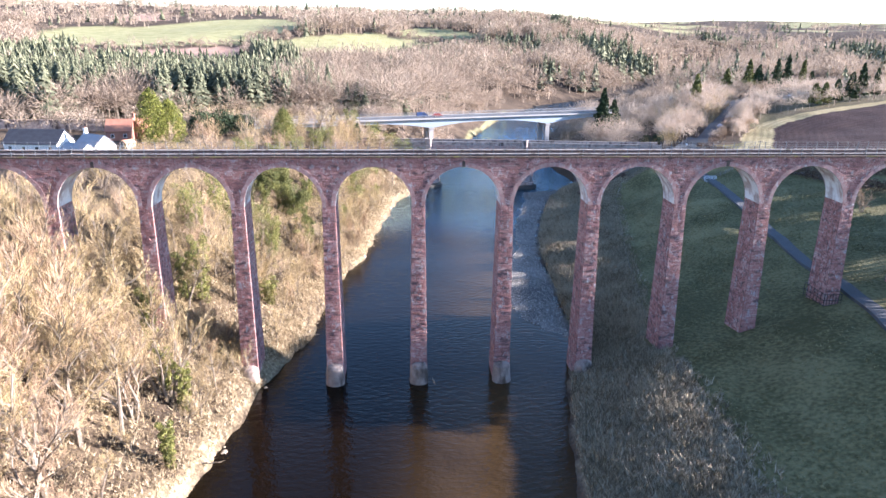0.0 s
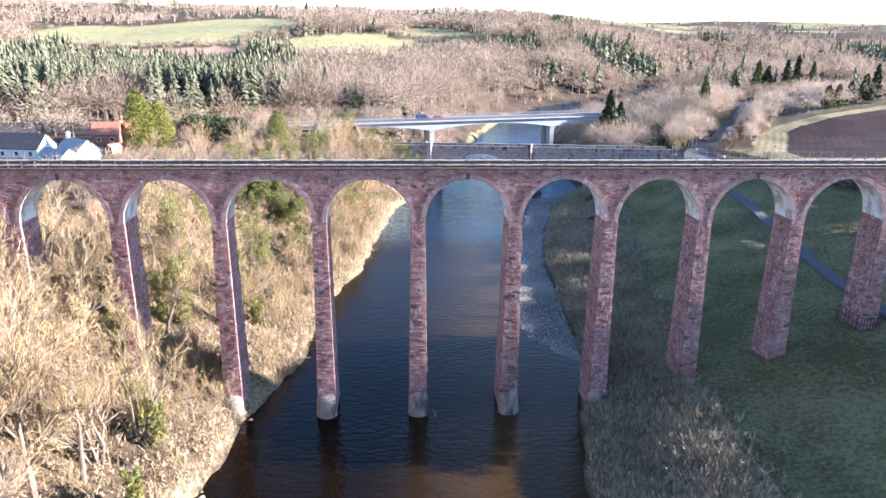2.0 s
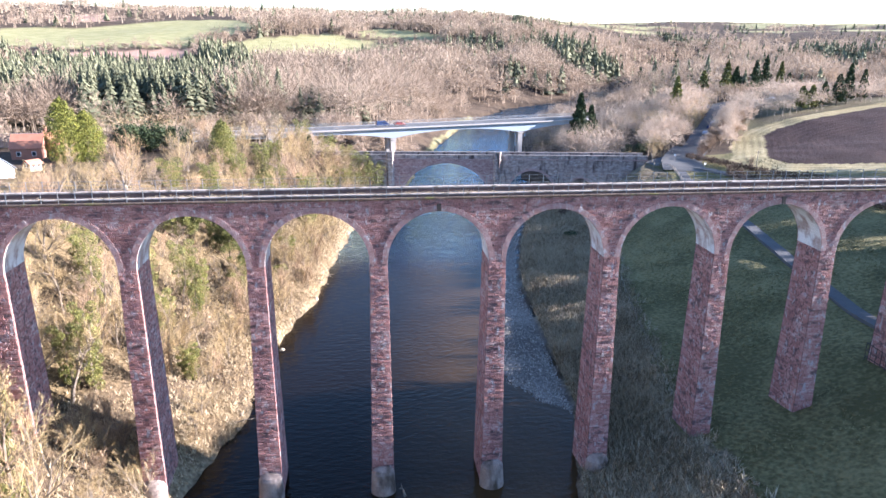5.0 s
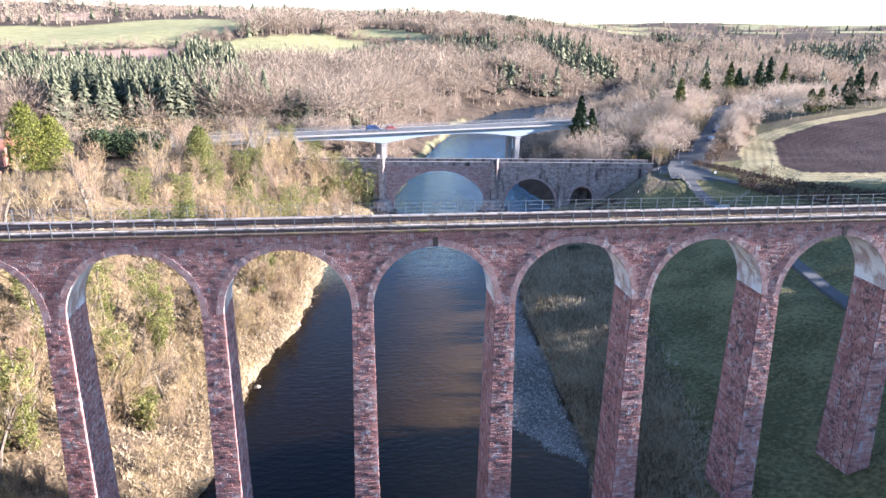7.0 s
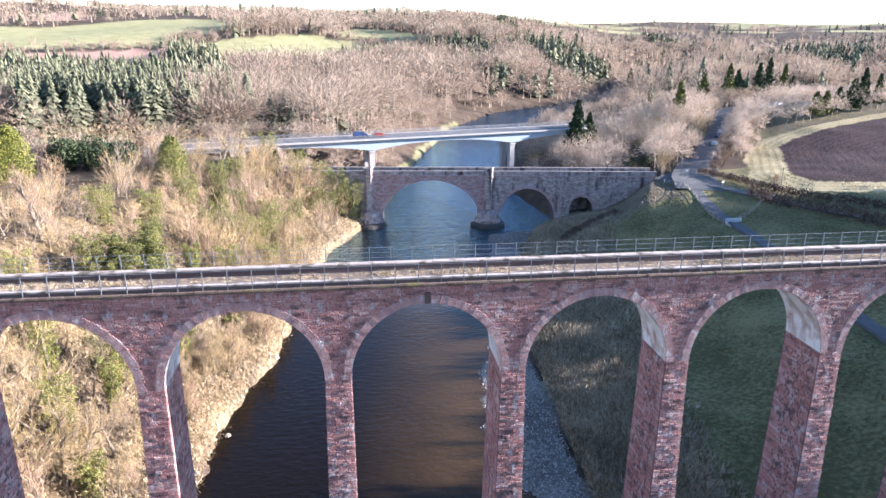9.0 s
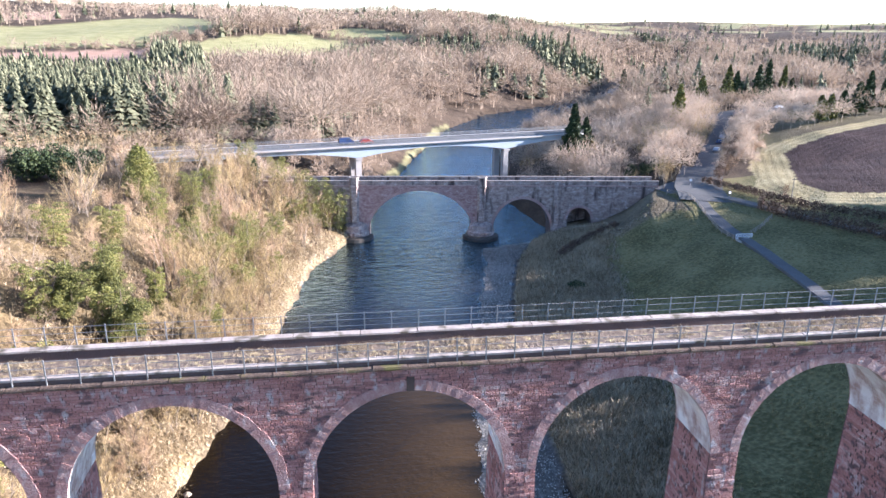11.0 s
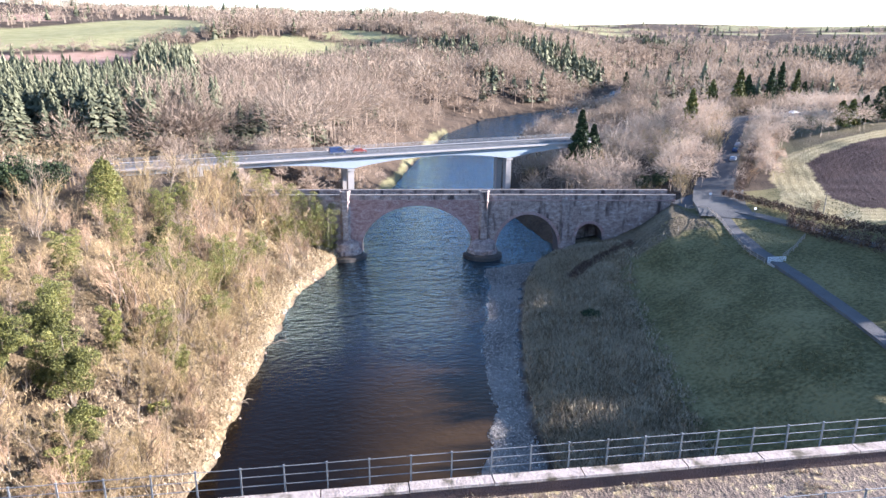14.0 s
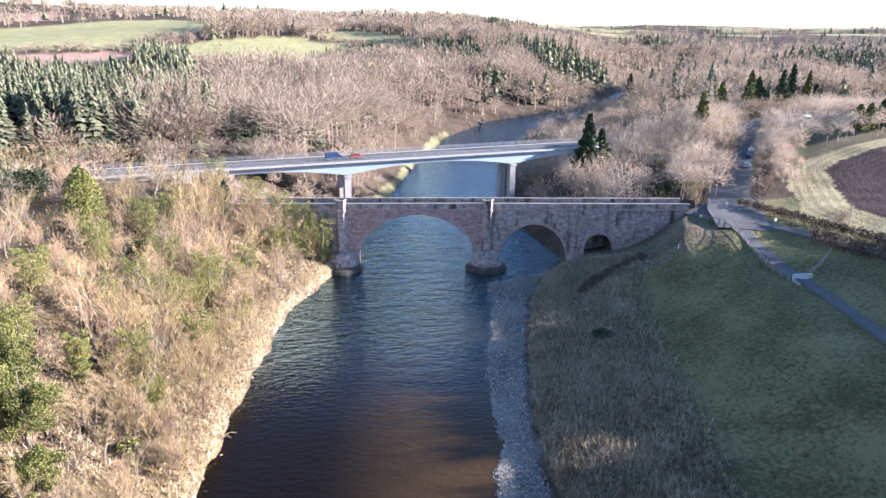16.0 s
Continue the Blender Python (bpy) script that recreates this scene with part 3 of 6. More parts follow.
def land_use(x, y):
    lx, rx = lerp(y, BANK_Y, LEFT_X), lerp(y, BANK_Y, RIGHT_X)
    dl, dr = lx - x, x - rx
    near = y < 128
    use = {}
    edge = fence_x(y) - 1.0 + 1.6 * wave(x, y, 2.3) + 1.4 * wave(x, y, 6.1, 2)
    use["meadow"] = ((dr > 0) & near & (x > edge)).astype(float) * smooth(240, 190, x)
    use["reeds"] = ((dr > 0.6) & near & (x <= edge)).astype(float)
    rough = (near & (y > 103 + 2 * wave(x, y, 5.0)) & (x > edge) & (x < 89)).astype(float) * 0.8        # scrubby mound below the bridge end
    use["meadow"] *= 1 - rough
    use["reeds"] = np.maximum(use["reeds"], rough * 0.35)
    use["stubble"] = inside(x, y, MARGIN).astype(float)
    use["plough"] = inside(x, y, PLOUGH).astype(float)
    use["stubble"] *= 1 - use["plough"]
    far_from = np.full(x.shape, 1e9)                # distance from the ploughed field's edge, which the furrows follow
    for (xa, ya), (xb, yb) in zip(PLOUGH, PLOUGH[1:] + PLOUGH[:1]):
        t = np.clip(((x - xa) * (xb - xa) + (y - ya) * (yb - ya)) / ((xb - xa) ** 2 + (yb - ya) ** 2), 0, 1)
        far_from = np.minimum(far_from, np.hypot(x - xa - t * (xb - xa), y - ya - t * (yb - ya)))
    use["furrow"] = np.minimum(far_from, 80.0)
    for k, polys in FIELDS.items():
        use[k] = np.zeros(x.shape)
        for p in polys:
            use[k] = np.maximum(use[k], inside(x, y, p))
    use["pasture"] = np.maximum(use["pasture"], ((y > 150) & (y < 330) & (dl > 0) & (dl < 3.5 + 1.5 * wave(x, y, 9))) * 0.6)
    far_off = np.hypot(x - 8, y)
    use["pasture"] = np.maximum(use["pasture"], ((far_off > 1750) & (x > -200) & (wave(x, y, 190.0) + 0.5 * wave(x, y, 77.0, 1) > 0.15)) * 0.9)
    strip = (x > 128) & (x < 330) & (y > 150) & (y < lerp(x, (150, 170, 210, 262, 400), (214, 216, 221, 240, 300)) + 8) & ~inside(x, y, MARGIN).astype(bool) & ~inside(x, y, PLOUGH).astype(bool)
    use["pasture"] = np.maximum(use["pasture"], strip * (0.2 + 0.3 * wave(x, y, 14.0)).clip(0, 1))
    use["shingle"] = ((dl < 0) & (dr < 0) & (x > shoal_x(y) - 2)).astype(float)
    use["earth"] = ((dl > -0.5) & (dl < 1.5 + 1.5 * wave(x * 0, y, 4.2) + 0.8 * wave(x * 0, y, 1.7)) & (y < 140)) * (0.35 + 0.6 * smooth(-0.3, 0.4, wave(x * 0, y, 8.3, 1)))
    use["straw"] = ((dl > 0) & (dl < 70) & (y < 150)) * (0.45 + 0.4 * wave(x, y, 5.0) + 0.25 * wave(x, y, 2.1, 2)).clip(0, 1) * (0.25 + 0.75 * smooth(-4, 12, y))
    return use


def spread(lo, hi, step, reach, grow=1.13):
    a = list(np.arange(lo, hi + step, step))
    s, top, bottom = step, a[-1], a[0]
    up, down = [], []
    while top < reach[1]:
        s *= grow
        top += s
        up.append(top)
    s = step
    while bottom > reach[0]:
        s *= grow
        bottom -= s
        down.append(bottom)
    return np.array(down[::-1] + a + up)


gx, gy = spread(-62, 150, 1.2, (-4900, 4900), 1.05), spread(-45, 175, 1.2, (-1500, 4950), 1.036)
GX, GY = np.meshgrid(gx, gy)
GZ = land(GX, GY)
me = bpy.data.meshes.new("ground")
nx, ny = len(gx), len(gy)
me.vertices.add(nx * ny)
me.vertices.foreach_set("co", np.stack([GX, GY, GZ], -1).astype(np.float32).reshape(-1))
ii = (np.arange(ny - 1)[:, None] * nx + np.arange(nx - 1)[None]).reshape(-1)
quads = np.stack([ii, ii + 1, ii + nx + 1, ii + nx], -1).astype(np.int32)
me.loops.add(quads.size)
me.loops.foreach_set("vertex_index", quads.reshape(-1))
me.polygons.add(len(quads))
me.polygons.foreach_set("loop_start", np.arange(0, quads.size, 4, dtype=np.int32))
me.update(calc_edges=True)
for k, v in land_use(GX, GY).items():
    me.attributes.new(k, "FLOAT", "POINT").data.foreach_set("value", v.astype(np.float32).reshape(-1))
me.materials.append(ground_mat)
me.polygons.foreach_set("use_smooth", np.ones(len(quads), bool))
tagged(new("ground", me), "valley floor and hills of grass, plough and woodland", "ground", kind="structure")

wy = spread(-45, 160, 4, (-1500, 1500), 1.08)
wl, wr = lerp(wy, BANK_Y, LEFT_X) - 6, lerp(wy, BANK_Y, RIGHT_X) + 6
s = Solid()
s.add([p for y, a, b in zip(wy, wl, wr) for p in ((a, y, 0), ((2 * a + b) / 3, y, 0), ((a + 2 * b) / 3, y, 0), (b, y, 0))],
      [(4 * i + j, 4 * i + j + 1, 4 * i + j + 5, 4 * i + j + 4) for i in range(len(wy) - 1) for j in range(3)])
tagged(part("water", s, water_mat), "dark rippled river water over a brown bed", "river", kind="structure")


# ---- the viaduct ----
PITCH, X4, SPRING, RAD, TOP, DEEP = 13.28, 0.9, 28.85, 5.68, 36.15, 4.6
PIERS = list(range(-6, 10))
RISE = 1.03                                       # the arches stand a little taller than half circles


def pier_x(k):
    return X4 + PITCH * k


viaduct = thing("viaduct", "tall red sandstone railway viaduct with slender piers across the river", "viaduct")


def arcade_bay(k):
    """Walls and vault of one bay, from pier axis to pier axis."""
    a, mid = pier_x(k), pier_x(k) + PITCH / 2
    us = [a] + [mid - RAD * math.cos(math.pi * i / 28) for i in range(29)] + [a + PITCH]
    zs = [SPRING] + [SPRING + RISE * RAD * math.sin(math.pi * i / 28) for i in range(29)] + [SPRING]
    wall, rear, vault = Solid(), Solid(), Solid()
    for i in range(len(us) - 1):
        u0, u1, z0, z1 = us[i], us[i + 1], zs[i], zs[i + 1]
        wall.add([(u0, 0, z0), (u1, 0, z1), (u1, 0, TOP), (u0, 0, TOP)], [(0, 1, 2, 3)])
        rear.add([(u0, DEEP, z0), (u1, DEEP, z1), (u1, DEEP, TOP), (u0, DEEP, TOP)], [(3, 2, 1, 0)])
        if 0 < i < len(us) - 2:
            vault.add([(u0, 0, z0), (u1, 0, z1), (u1, DEEP, z1), (u0, DEEP, z0)], [(3, 2, 1, 0)])
    part("spandrel_wall", wall, mortar, viaduct)
    part("spandrel_wall", rear, mortar, viaduct)
    part("vault", vault, soffit, viaduct, "limewash-streaked underside of the arch")
    m = 62
    for yf, sg in ((0, -1), (DEEP, 1)):
        ring, stones = [], []
        for i in range(m):
            t0, t1 = math.pi * (i + 0.012) / m, math.pi * (i + 0.988) / m
            pr = 0.045 + rng.uniform(0, 0.03)
            c = []
            for rr in (RAD - 0.01, RAD + 0.62 + rng.uniform(-0.04, 0.04)):
                for t in (t0, t1):
                    c.append((mid - rr * math.cos(t), SPRING + (RISE * RAD + rr - RAD) * math.sin(t)))
            q = [(c[0], c[1], c[3], c[2])]
            first = len(ring)
            front = [(x, yf + sg * pr, z) for x, z in q[0]]
            ring.append(front if sg < 0 else front[::-1])
            for j in range(4):
                (xa, za), (xb, zb) = q[0][j], q[0][(j + 1) % 4]
                ring.append([(xa, yf + sg * pr, za), (xa, yf - sg * 0.02, za), (xb, yf - sg * 0.02, zb), (xb, yf + sg * pr, zb)])
            stones.append(ring[first:])
        if sg < 0 and -2 <= k <= 1:                   # the nearest voussoirs are pieces of their own
            for st in stones:
                s = Solid()
                for r in st:
                    s.add(r, [(0, 1, 2, 3)])
                part("voussoir", s.weld(), ring_piece, viaduct)
            continue
        s = Solid()
        for r in ring:
            s.add(r, [(0, 1, 2, 3)])
        tagged(part("arch_ring", s.weld(), ring_stone, viaduct), "projecting ring of pale red voussoirs", kind="stuff")


def pier_foot(k):
    return min(float(land(pier_x(k), 1.8)), float(land(pier_x(k) - 2, -1)), float(land(pier_x(k) + 2, -1)), 0.0 if -2 <= k <= 2 else 99) - 1.0


def pier_half(z):
    """Half width along x, and the front and back faces, of a battered pier at height z."""
    t = (SPRING - z) / SPRING
    return 0.96 + 0.36 * t, -0.5 * t, DEEP + 0.5 * t


def pier_body(k):
    x, z0 = pier_x(k), pier_foot(k)
    h0, f0, b0 = pier_half(z0)
    h1, f1, b1 = pier_half(SPRING)
    s = Solid().frustum((x - h0, f0, x + h0, b0, z0), (x - h1, f1, x + h1, b1, SPRING))
    part("pier", s, mortar, viaduct)


def slab(c, pr, out):
    """A dressed block on the quad c (four corners, anticlockwise seen from outside), proud by pr: the face and its four edges."""
    c = np.asarray(c, float)
    nrm = np.cross(c[1] - c[0], c[3] - c[0])
    nrm /= np.linalg.norm(nrm) + 1e-9
    mid = c.mean(0)
    base = c - nrm * 0.02
    d = c - mid
    face = c - d * 0.05 + nrm * pr
    out.append((base, face))


def blocks_mesh(name, blocks):
    v, f = [], []
    for base, face in blocks:
        o = len(v)
        v += [tuple(p) for p in base] + [tuple(p) for p in face]
        f += [(o + 4, o + 5, o + 6, o + 7)] + [(o + j, o + (j + 1) % 4, o + 4 + (j + 1) % 4, o + 4 + j) for j in range(4)]
    me = bpy.data.meshes.new(name)
    me.from_pydata(v, [], f)
    return me


def course(row_z, height, x_from, x_to, put, lo=0.34, hi=1.05):
    x = x_from
    while x < x_to - 0.08:
        w = min(rng.uniform(lo, hi), x_to - x)
        if x_to - x - w < 0.25:
            w = x_to - x
        put(x + 0.011, x + w - 0.011, row_z + 0.008, row_z + height - 0.008)
        x += w


COURSES = []                                      # the courses run through from bay to bay
z = SPRING
while z < TOP - 0.05:
    h = min(rng.uniform(0.10, 0.21), TOP - z)
    h = TOP - z if TOP - z - h < 0.10 else h
    COURSES.append((z, h, rng.uniform(-0.5, 0.5)))
    z += h


def extrados(k):
    """Stretches of a bay beside and over its arch ring, course by course."""
    mid = pier_x(k) + PITCH / 2
    for z, h, off in COURSES:
        a = pier_x(k) + off * (1 if z > SPRING + 1.2 else 0.3)
        q = (z + h * 0.5 - SPRING) / (RISE * RAD + 0.6)
        if q < 1:
            w = (RAD + 0.6) * math.sqrt(1 - q * q)
            yield z, h, a, mid - w
            yield z, h, mid + w, a + PITCH
        else:
            yield z, h, a, a + PITCH


def pier_courses(k):
    x, z = pier_x(k), max(pier_foot(k), -0.3)
    while z < SPRING - 0.05:
        h = min(rng.uniform(0.15, 0.27), SPRING - z)
        if SPRING - z - h < 0.12:
            h = SPRING - z
        yield x, z, h
        z += h


for k in PIERS:
    pier_body(k)
    if k < PIERS[-1]:
        arcade_bay(k)

# cornice, parapets, trackbed
XA, XB = pier_x(PIERS[0]), pier_x(PIERS[-1])
for y0, y1, out in ((-0.20, 0.20, -1), (DEEP - 0.2, DEEP + 0.26, 1)):
    x = XA
    while x < XB:
        w, d = rng.uniform(1.5, 2.1), rng.uniform(-0.03, 0.03)
        sl = Solid().frustum((x + 0.012, y0 - (d if out < 0 else 0), x + w - 0.012, y1 + (d if out > 0 else 0), TOP + 0.02), (x + 0.03, y0 + 0.03 - (d if out < 0 else 0), x + w - 0.03, y1 - 0.02 + (d if out > 0 else 0), TOP + 0.12 + d * 0.5))
        ym = 0.0 if out < 0 else DEEP
        sl.box(x + 0.012, min(ym, ym + out * 0.17), TOP - 0.09, x + w - 0.012, max(ym, ym + out * 0.17), TOP + 0.02)
        part("cornice_stone", sl, moss, viaduct)
        x += w
for y0, y1, h in ((0.20, 0.64, 0.45), (DEEP - 0.76, DEEP - 0.16, 0.45)):
    part("parapet", Solid().box(XA, y0 + 0.04, TOP - 0.5, XB, y1 - 0.04, TOP + h - 0.10), parapet_dark, viaduct, "dark damp masonry parapet")
    x = XA
    while x < XB:
        w = rng.uniform(3.4, 4.6)
        dz, dy = rng.uniform(-0.012, 0.012), rng.uniform(-0.012, 0.012)
        part("coping_slab", Solid().frustum((x + 0.012, y0 + dy, x + w - 0.012, y1 + dy, TOP + h - 0.11 + dz), (x + 0.03, y0 + 0.015 + dy, x + w - 0.03, y1 - 0.015 + dy, TOP + h + dz)), coping, viaduct)
        x += w
bx = np.linspace(XA, XB, 1500)
by = np.linspace(0.7, DEEP - 0.7, 16)
BX, BY = np.meshgrid(bx, by)
BED = TOP - 0.22
BZ = BED + 0.02 * wave(BX, BY, 1.1, 1) + rng.uniform(-0.014, 0.014, BX.shape)
s = Solid()
s.add(np.stack([BX, BY, BZ], -1).reshape(-1, 3), [(j * 1500 + i, j * 1500 + i + 1, j * 1500 + 1500 + i + 1, j * 1500 + 1500 + i) for j in range(15) for i in range(1499)])
part("trackbed", s, ballast, viaduct, "weedy stone ballast")


def railing(y, z, h):
    n_posts = 125
    post = Solid().box(-0.03, -0.03, -0.25, 0.03, 0.03, h).box(-0.04, -0.04, h, 0.04, 0.04, h + 0.03).mesh("rail_post", galvanised)
    xs = [-100 + 1.67 * i for i in range(n_posts)]
    for x in xs:
        p = part("rail_post", post, galvanised, viaduct)
        p.matrix_basis = pose(x, y, z, rng.uniform(-1, 1), rng.uniform(-1, 1), 0)
    for f in (0.34, 0.67, 0.985):
        part("guard_rail", Solid().tube((xs[0], y, z + h * f), (xs[-1], y, z + h * f), 0.017, 0.017, 6), galvanised, viaduct)


railing(0.10, TOP + 0.22, 1.3)
railing(DEEP + 0.12, TOP + 0.22, 1.25)


def cutwater(k, h, mat):
    """A rounded pale footing with a domed cap at the upstream or downstream nose of a pier."""
    x = pier_x(k)
    s = Solid()
    n, prof = 14, [(1.55, -1.5), (1.5, 0.2), (1.42, h * 0.55), (1.35, h * 0.82), (1.1, h * 0.95), (0.55, h * 1.03)]
    v = []
    for r, z in prof:
        for i in range(n + 1):
            t = math.pi * i / n
            v.append((x - r * math.cos(t) * (1 + 0.02 * math.sin(5 * t + z)), -0.55 - 1.35 * (r / 1.5) * math.sin(t), z))
    f = [(j * (n + 1) + i, j * (n + 1) + i + 1, (j + 1) * (n + 1) + i + 1, (j + 1) * (n + 1) + i) for j in range(len(prof) - 1) for i in range(n)]
    f.append(tuple((len(prof) - 1) * (n + 1) + i for i in range(n + 1)))
    s.add(v, f)
    part("cutwater", s, mat, viaduct, "pale rounded stone cutwater at the pier foot")


for k in (-2, -1, 0, 1, 2):
    cutwater(k, 3.3, pale_stone)
for k in (-4, 0, 3):                              # blackened drain outlets over some crowns
    x = pier_x(k) + PITCH / 2
    part("drain_spout", Solid().box(x - 0.22, -0.16, SPRING + RISE * RAD + 0.02, x + 0.22, 0.02, SPRING + RISE * RAD + 0.85), iron, viaduct, "blackened drain outlet over the arch")
# iron cage round the foot of one pier
k = 5
z0 = float(land(pier_x(k), -1)) - 0.4
h0, f0, b0 = pier_half(z0)
x = pier_x(k)
s = Solid()
for z in (z0 + 0.6, z0 + 1.5, z0 + 2.5):
    for a, b in (((x - h0 - 0.25, f0 - 0.25), (x + h0 + 0.25, f0 - 0.25)), ((x - h0 - 0.25, b0 + 0.25), (x + h0 + 0.25, b0 + 0.25)), ((x - h0 - 0.25, f0 - 0.25), (x - h0 - 0.25, b0 + 0.25)), ((x + h0 + 0.25, f0 - 0.25), (x + h0 + 0.25, b0 + 0.25))):
        s.tube((*a, z), (*b, z), 0.05, 0.05, 5)
for i in range(7):
    u = -1 + i / 3
    for p in ((x + u * (h0 + 0.25), f0 - 0.25), (x + u * (h0 + 0.25), b0 + 0.25), (x - h0 - 0.25, (f0 + b0) / 2 + u * ((b0 - f0) / 2 + 0.25)), (x + h0 + 0.25, (f0 + b0) / 2 + u * ((b0 - f0) / 2 + 0.25))):
        s.tube((*p, z0), (*p, z0 + 2.6), 0.05, 0.05, 5)
pier_cage = tagged(part("pier_cage", s, iron), "black iron lattice cage round a viaduct pier foot", "cage")


# ---- the old stone road bridge ----
def along(x0, y0, x1, y1):
    """A frame whose x runs from the first point to the second."""
    return Matrix.Translation((x0, y0, 0)) @ Matrix.Rotation(math.atan2(y1 - y0, x1 - x0), 4, "Z")


OB = along(7.46, 150.44, 85.8, 142.8) @ Matrix.Diagonal((0.978, 1, 1, 1))
old_bridge = thing("old_bridge", "old grey and pink stone road bridge with unequal arches", "bridge")
OB_L, OB_R, OB_W = -34.0, 86.0, 6.2
# arches: centre, half span, springing, rise
OB_ARCHES = [(19.0, 14.4, 2.6, 10.7), (47.6, 8.2, 2.6, 8.3), (63.9, 3.4, 5.0, 3.4)]


def ob_top(u):
    return 15.05 - 0.004 * max(0.0, u - 40)


def ob_low(u):
    for c, hs, sp, rs in OB_ARCHES:
        if abs(u - c) < hs:
            q = (u - c) / hs
            return sp + rs * (1 - abs(q) ** 2.15) ** 0.52 if sp > 4.5 else sp + rs * (1 - q * q) ** 0.55
    return -1.0


us = sorted(set([round(OB_L + i * 0.8, 3) for i in range(int((OB_R - OB_L) / 0.8) + 1)] + [c + s_ * hs * f for c, hs, sp, rs in OB_ARCHES for s_ in (-1, 1) for f in (1.0, 0.9999, 0.99, 0.97, 0.94)]))
west, face, east, rear = Solid(), Solid(), Solid(), Solid()
unders = [Solid() for _ in OB_ARCHES]
for u0, u1 in zip(us, us[1:]):
    z0, z1 = (ob_low(q) if ob_low(q) > 0 else ob_low(q + e) for q, e in ((u0, 1e-5), (u1, -1e-5)))
    (west if u0 < 0.6 else face if u0 < 36 else east).add([OB @ Vector(p) for p in ((u0, 0, z0), (u1, 0, z1), (u1, 0, ob_top(u1)), (u0, 0, ob_top(u0)))], [(0, 1, 2, 3)])
    if max(z0, z1) > 0:
        under = min(zip(OB_ARCHES, unders), key=lambda q: abs(q[0][0] - (u0 + u1) / 2))[1]
        under.add([OB @ Vector(p) for p in ((u0, 0, z0), (u1, 0, z1), (u1, OB_W, z1), (u0, OB_W, z0))], [(3, 2, 1, 0)])
    if u0 > 60:                                   # wall added behind the small flood arch to keep its opening dark
        z0 = z1 = -1.0
    rear.add([OB @ Vector(p) for p in ((u0, OB_W, z0), (u1, OB_W, z1), (u1, OB_W, ob_top(u1)), (u0, OB_W, ob_top(u0)))], [(3, 2, 1, 0)])
for (c, hs, sp, rs), under in zip(OB_ARCHES, unders):
    for u, sg in ((c - hs, 1), (c + hs, -1)):
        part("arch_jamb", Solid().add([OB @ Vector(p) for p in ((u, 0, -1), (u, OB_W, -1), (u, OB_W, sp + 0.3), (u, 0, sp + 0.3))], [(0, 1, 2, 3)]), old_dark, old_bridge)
part("spandrel_wall", face.weld(), old_red, old_bridge, "red sandstone spandrels of the main arch")
for end in (west, east):
    part("spandrel_wall", end.weld(), old_stone, old_bridge)
part("spandrel_wall", rear.weld(), old_stone, old_bridge)
# undersides coloured dark to deepen the shade beneath the bridge
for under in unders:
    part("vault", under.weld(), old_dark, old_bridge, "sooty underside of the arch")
for c, hs, sp, rs in OB_ARCHES:
    n = 40 if hs > 5 else 18
    pts = []
    for i in range(n + 1):
        u = c - hs * math.cos(math.pi * i / n) * 0.9995
        pts.append((u, ob_low(u)))
    for i in range(n):
        (ua, za), (ub, zb) = pts[i], pts[i + 1]
        d = Vector((ub - ua, zb - za)).normalized()
        nx_, nz_ = -d.y * 0.75, d.x * 0.75
        pr = -0.08 - rng.uniform(0, 0.04)
        g = 0.03
        q = [(ua + d.x * g, za + d.y * g), (ub - d.x * g, zb - d.y * g), (ub - d.x * g + nx_, zb - d.y * g + nz_), (ua + d.x * g + nx_, za + d.y * g + nz_)]
        s = Solid().add([OB @ Vector((x_, pr, z_)) for x_, z_ in q] + [OB @ Vector((x_, 0.02, z_)) for x_, z_ in q], [(0, 1, 2, 3), (0, 4, 5, 1), (1, 5, 6, 2), (2, 6, 7, 3), (3, 7, 4, 0)])
        part("voussoir", s, old_pink, old_bridge)
for y0, y1 in ((-0.12, 0.38), (OB_W - 0.38, OB_W + 0.12)):
    s = Solid()
    for i in range(int((OB_R - OB_L) / 2)):
        u0, u1 = OB_L + 2 * i, OB_L + 2 * i + 2
        za, zb = ob_top(u0), ob_top(u1)
        s.add([OB @ Vector(p) for p in ((u0, y0, za - 0.3), (u1, y0, zb - 0.3), (u1, y1, zb - 0.3), (u0, y1, za - 0.3), (u0, y0, za + 0.95), (u1, y0, zb + 0.95), (u1, y1, zb + 0.95), (u0, y1, za + 0.95))],
              [(0, 1, 5, 4), (2, 3, 7, 6), (0, 4, 7, 3), (1, 2, 6, 5), (3, 2, 1, 0)])
        cp = Solid().add([OB @ Vector(p) for p in ((u0 + .02, y0 - .08, za + .95), (u1 - .02, y0 - .08, zb + .95), (u1 - .02, y1 + .08, zb + .95), (u0 + .02, y1 + .08, za + .95), (u0 + .02, y0 - .02, za + 1.07), (u1 - .02, y0 - .02, zb + 1.07), (u1 - .02, y1 + .02, zb + 1.07), (u0 + .02, y1 + .02, za + 1.07))],
               [(0, 1, 5, 4), (2, 3, 7, 6), (0, 4, 7, 3), (1, 2, 6, 5), (4, 5, 6, 7)])
        part("coping_stone", cp, old_coping, old_bridge)
    part("parapet", s.weld(), old_stone, old_bridge)
s = Solid()
for u0 in np.arange(OB_L, OB_R, 4):
    s.add([OB @ Vector(p) for p in ((u0, 0.3, ob_top(u0)), (u0 + 4, 0.3, ob_top(u0 + 4)), (u0 + 4, OB_W - 0.3, ob_top(u0 + 4)), (u0, OB_W - 0.3, ob_top(u0)))], [(0, 1, 2, 3)])
part("roadway", s.weld(), road_far, old_bridge)


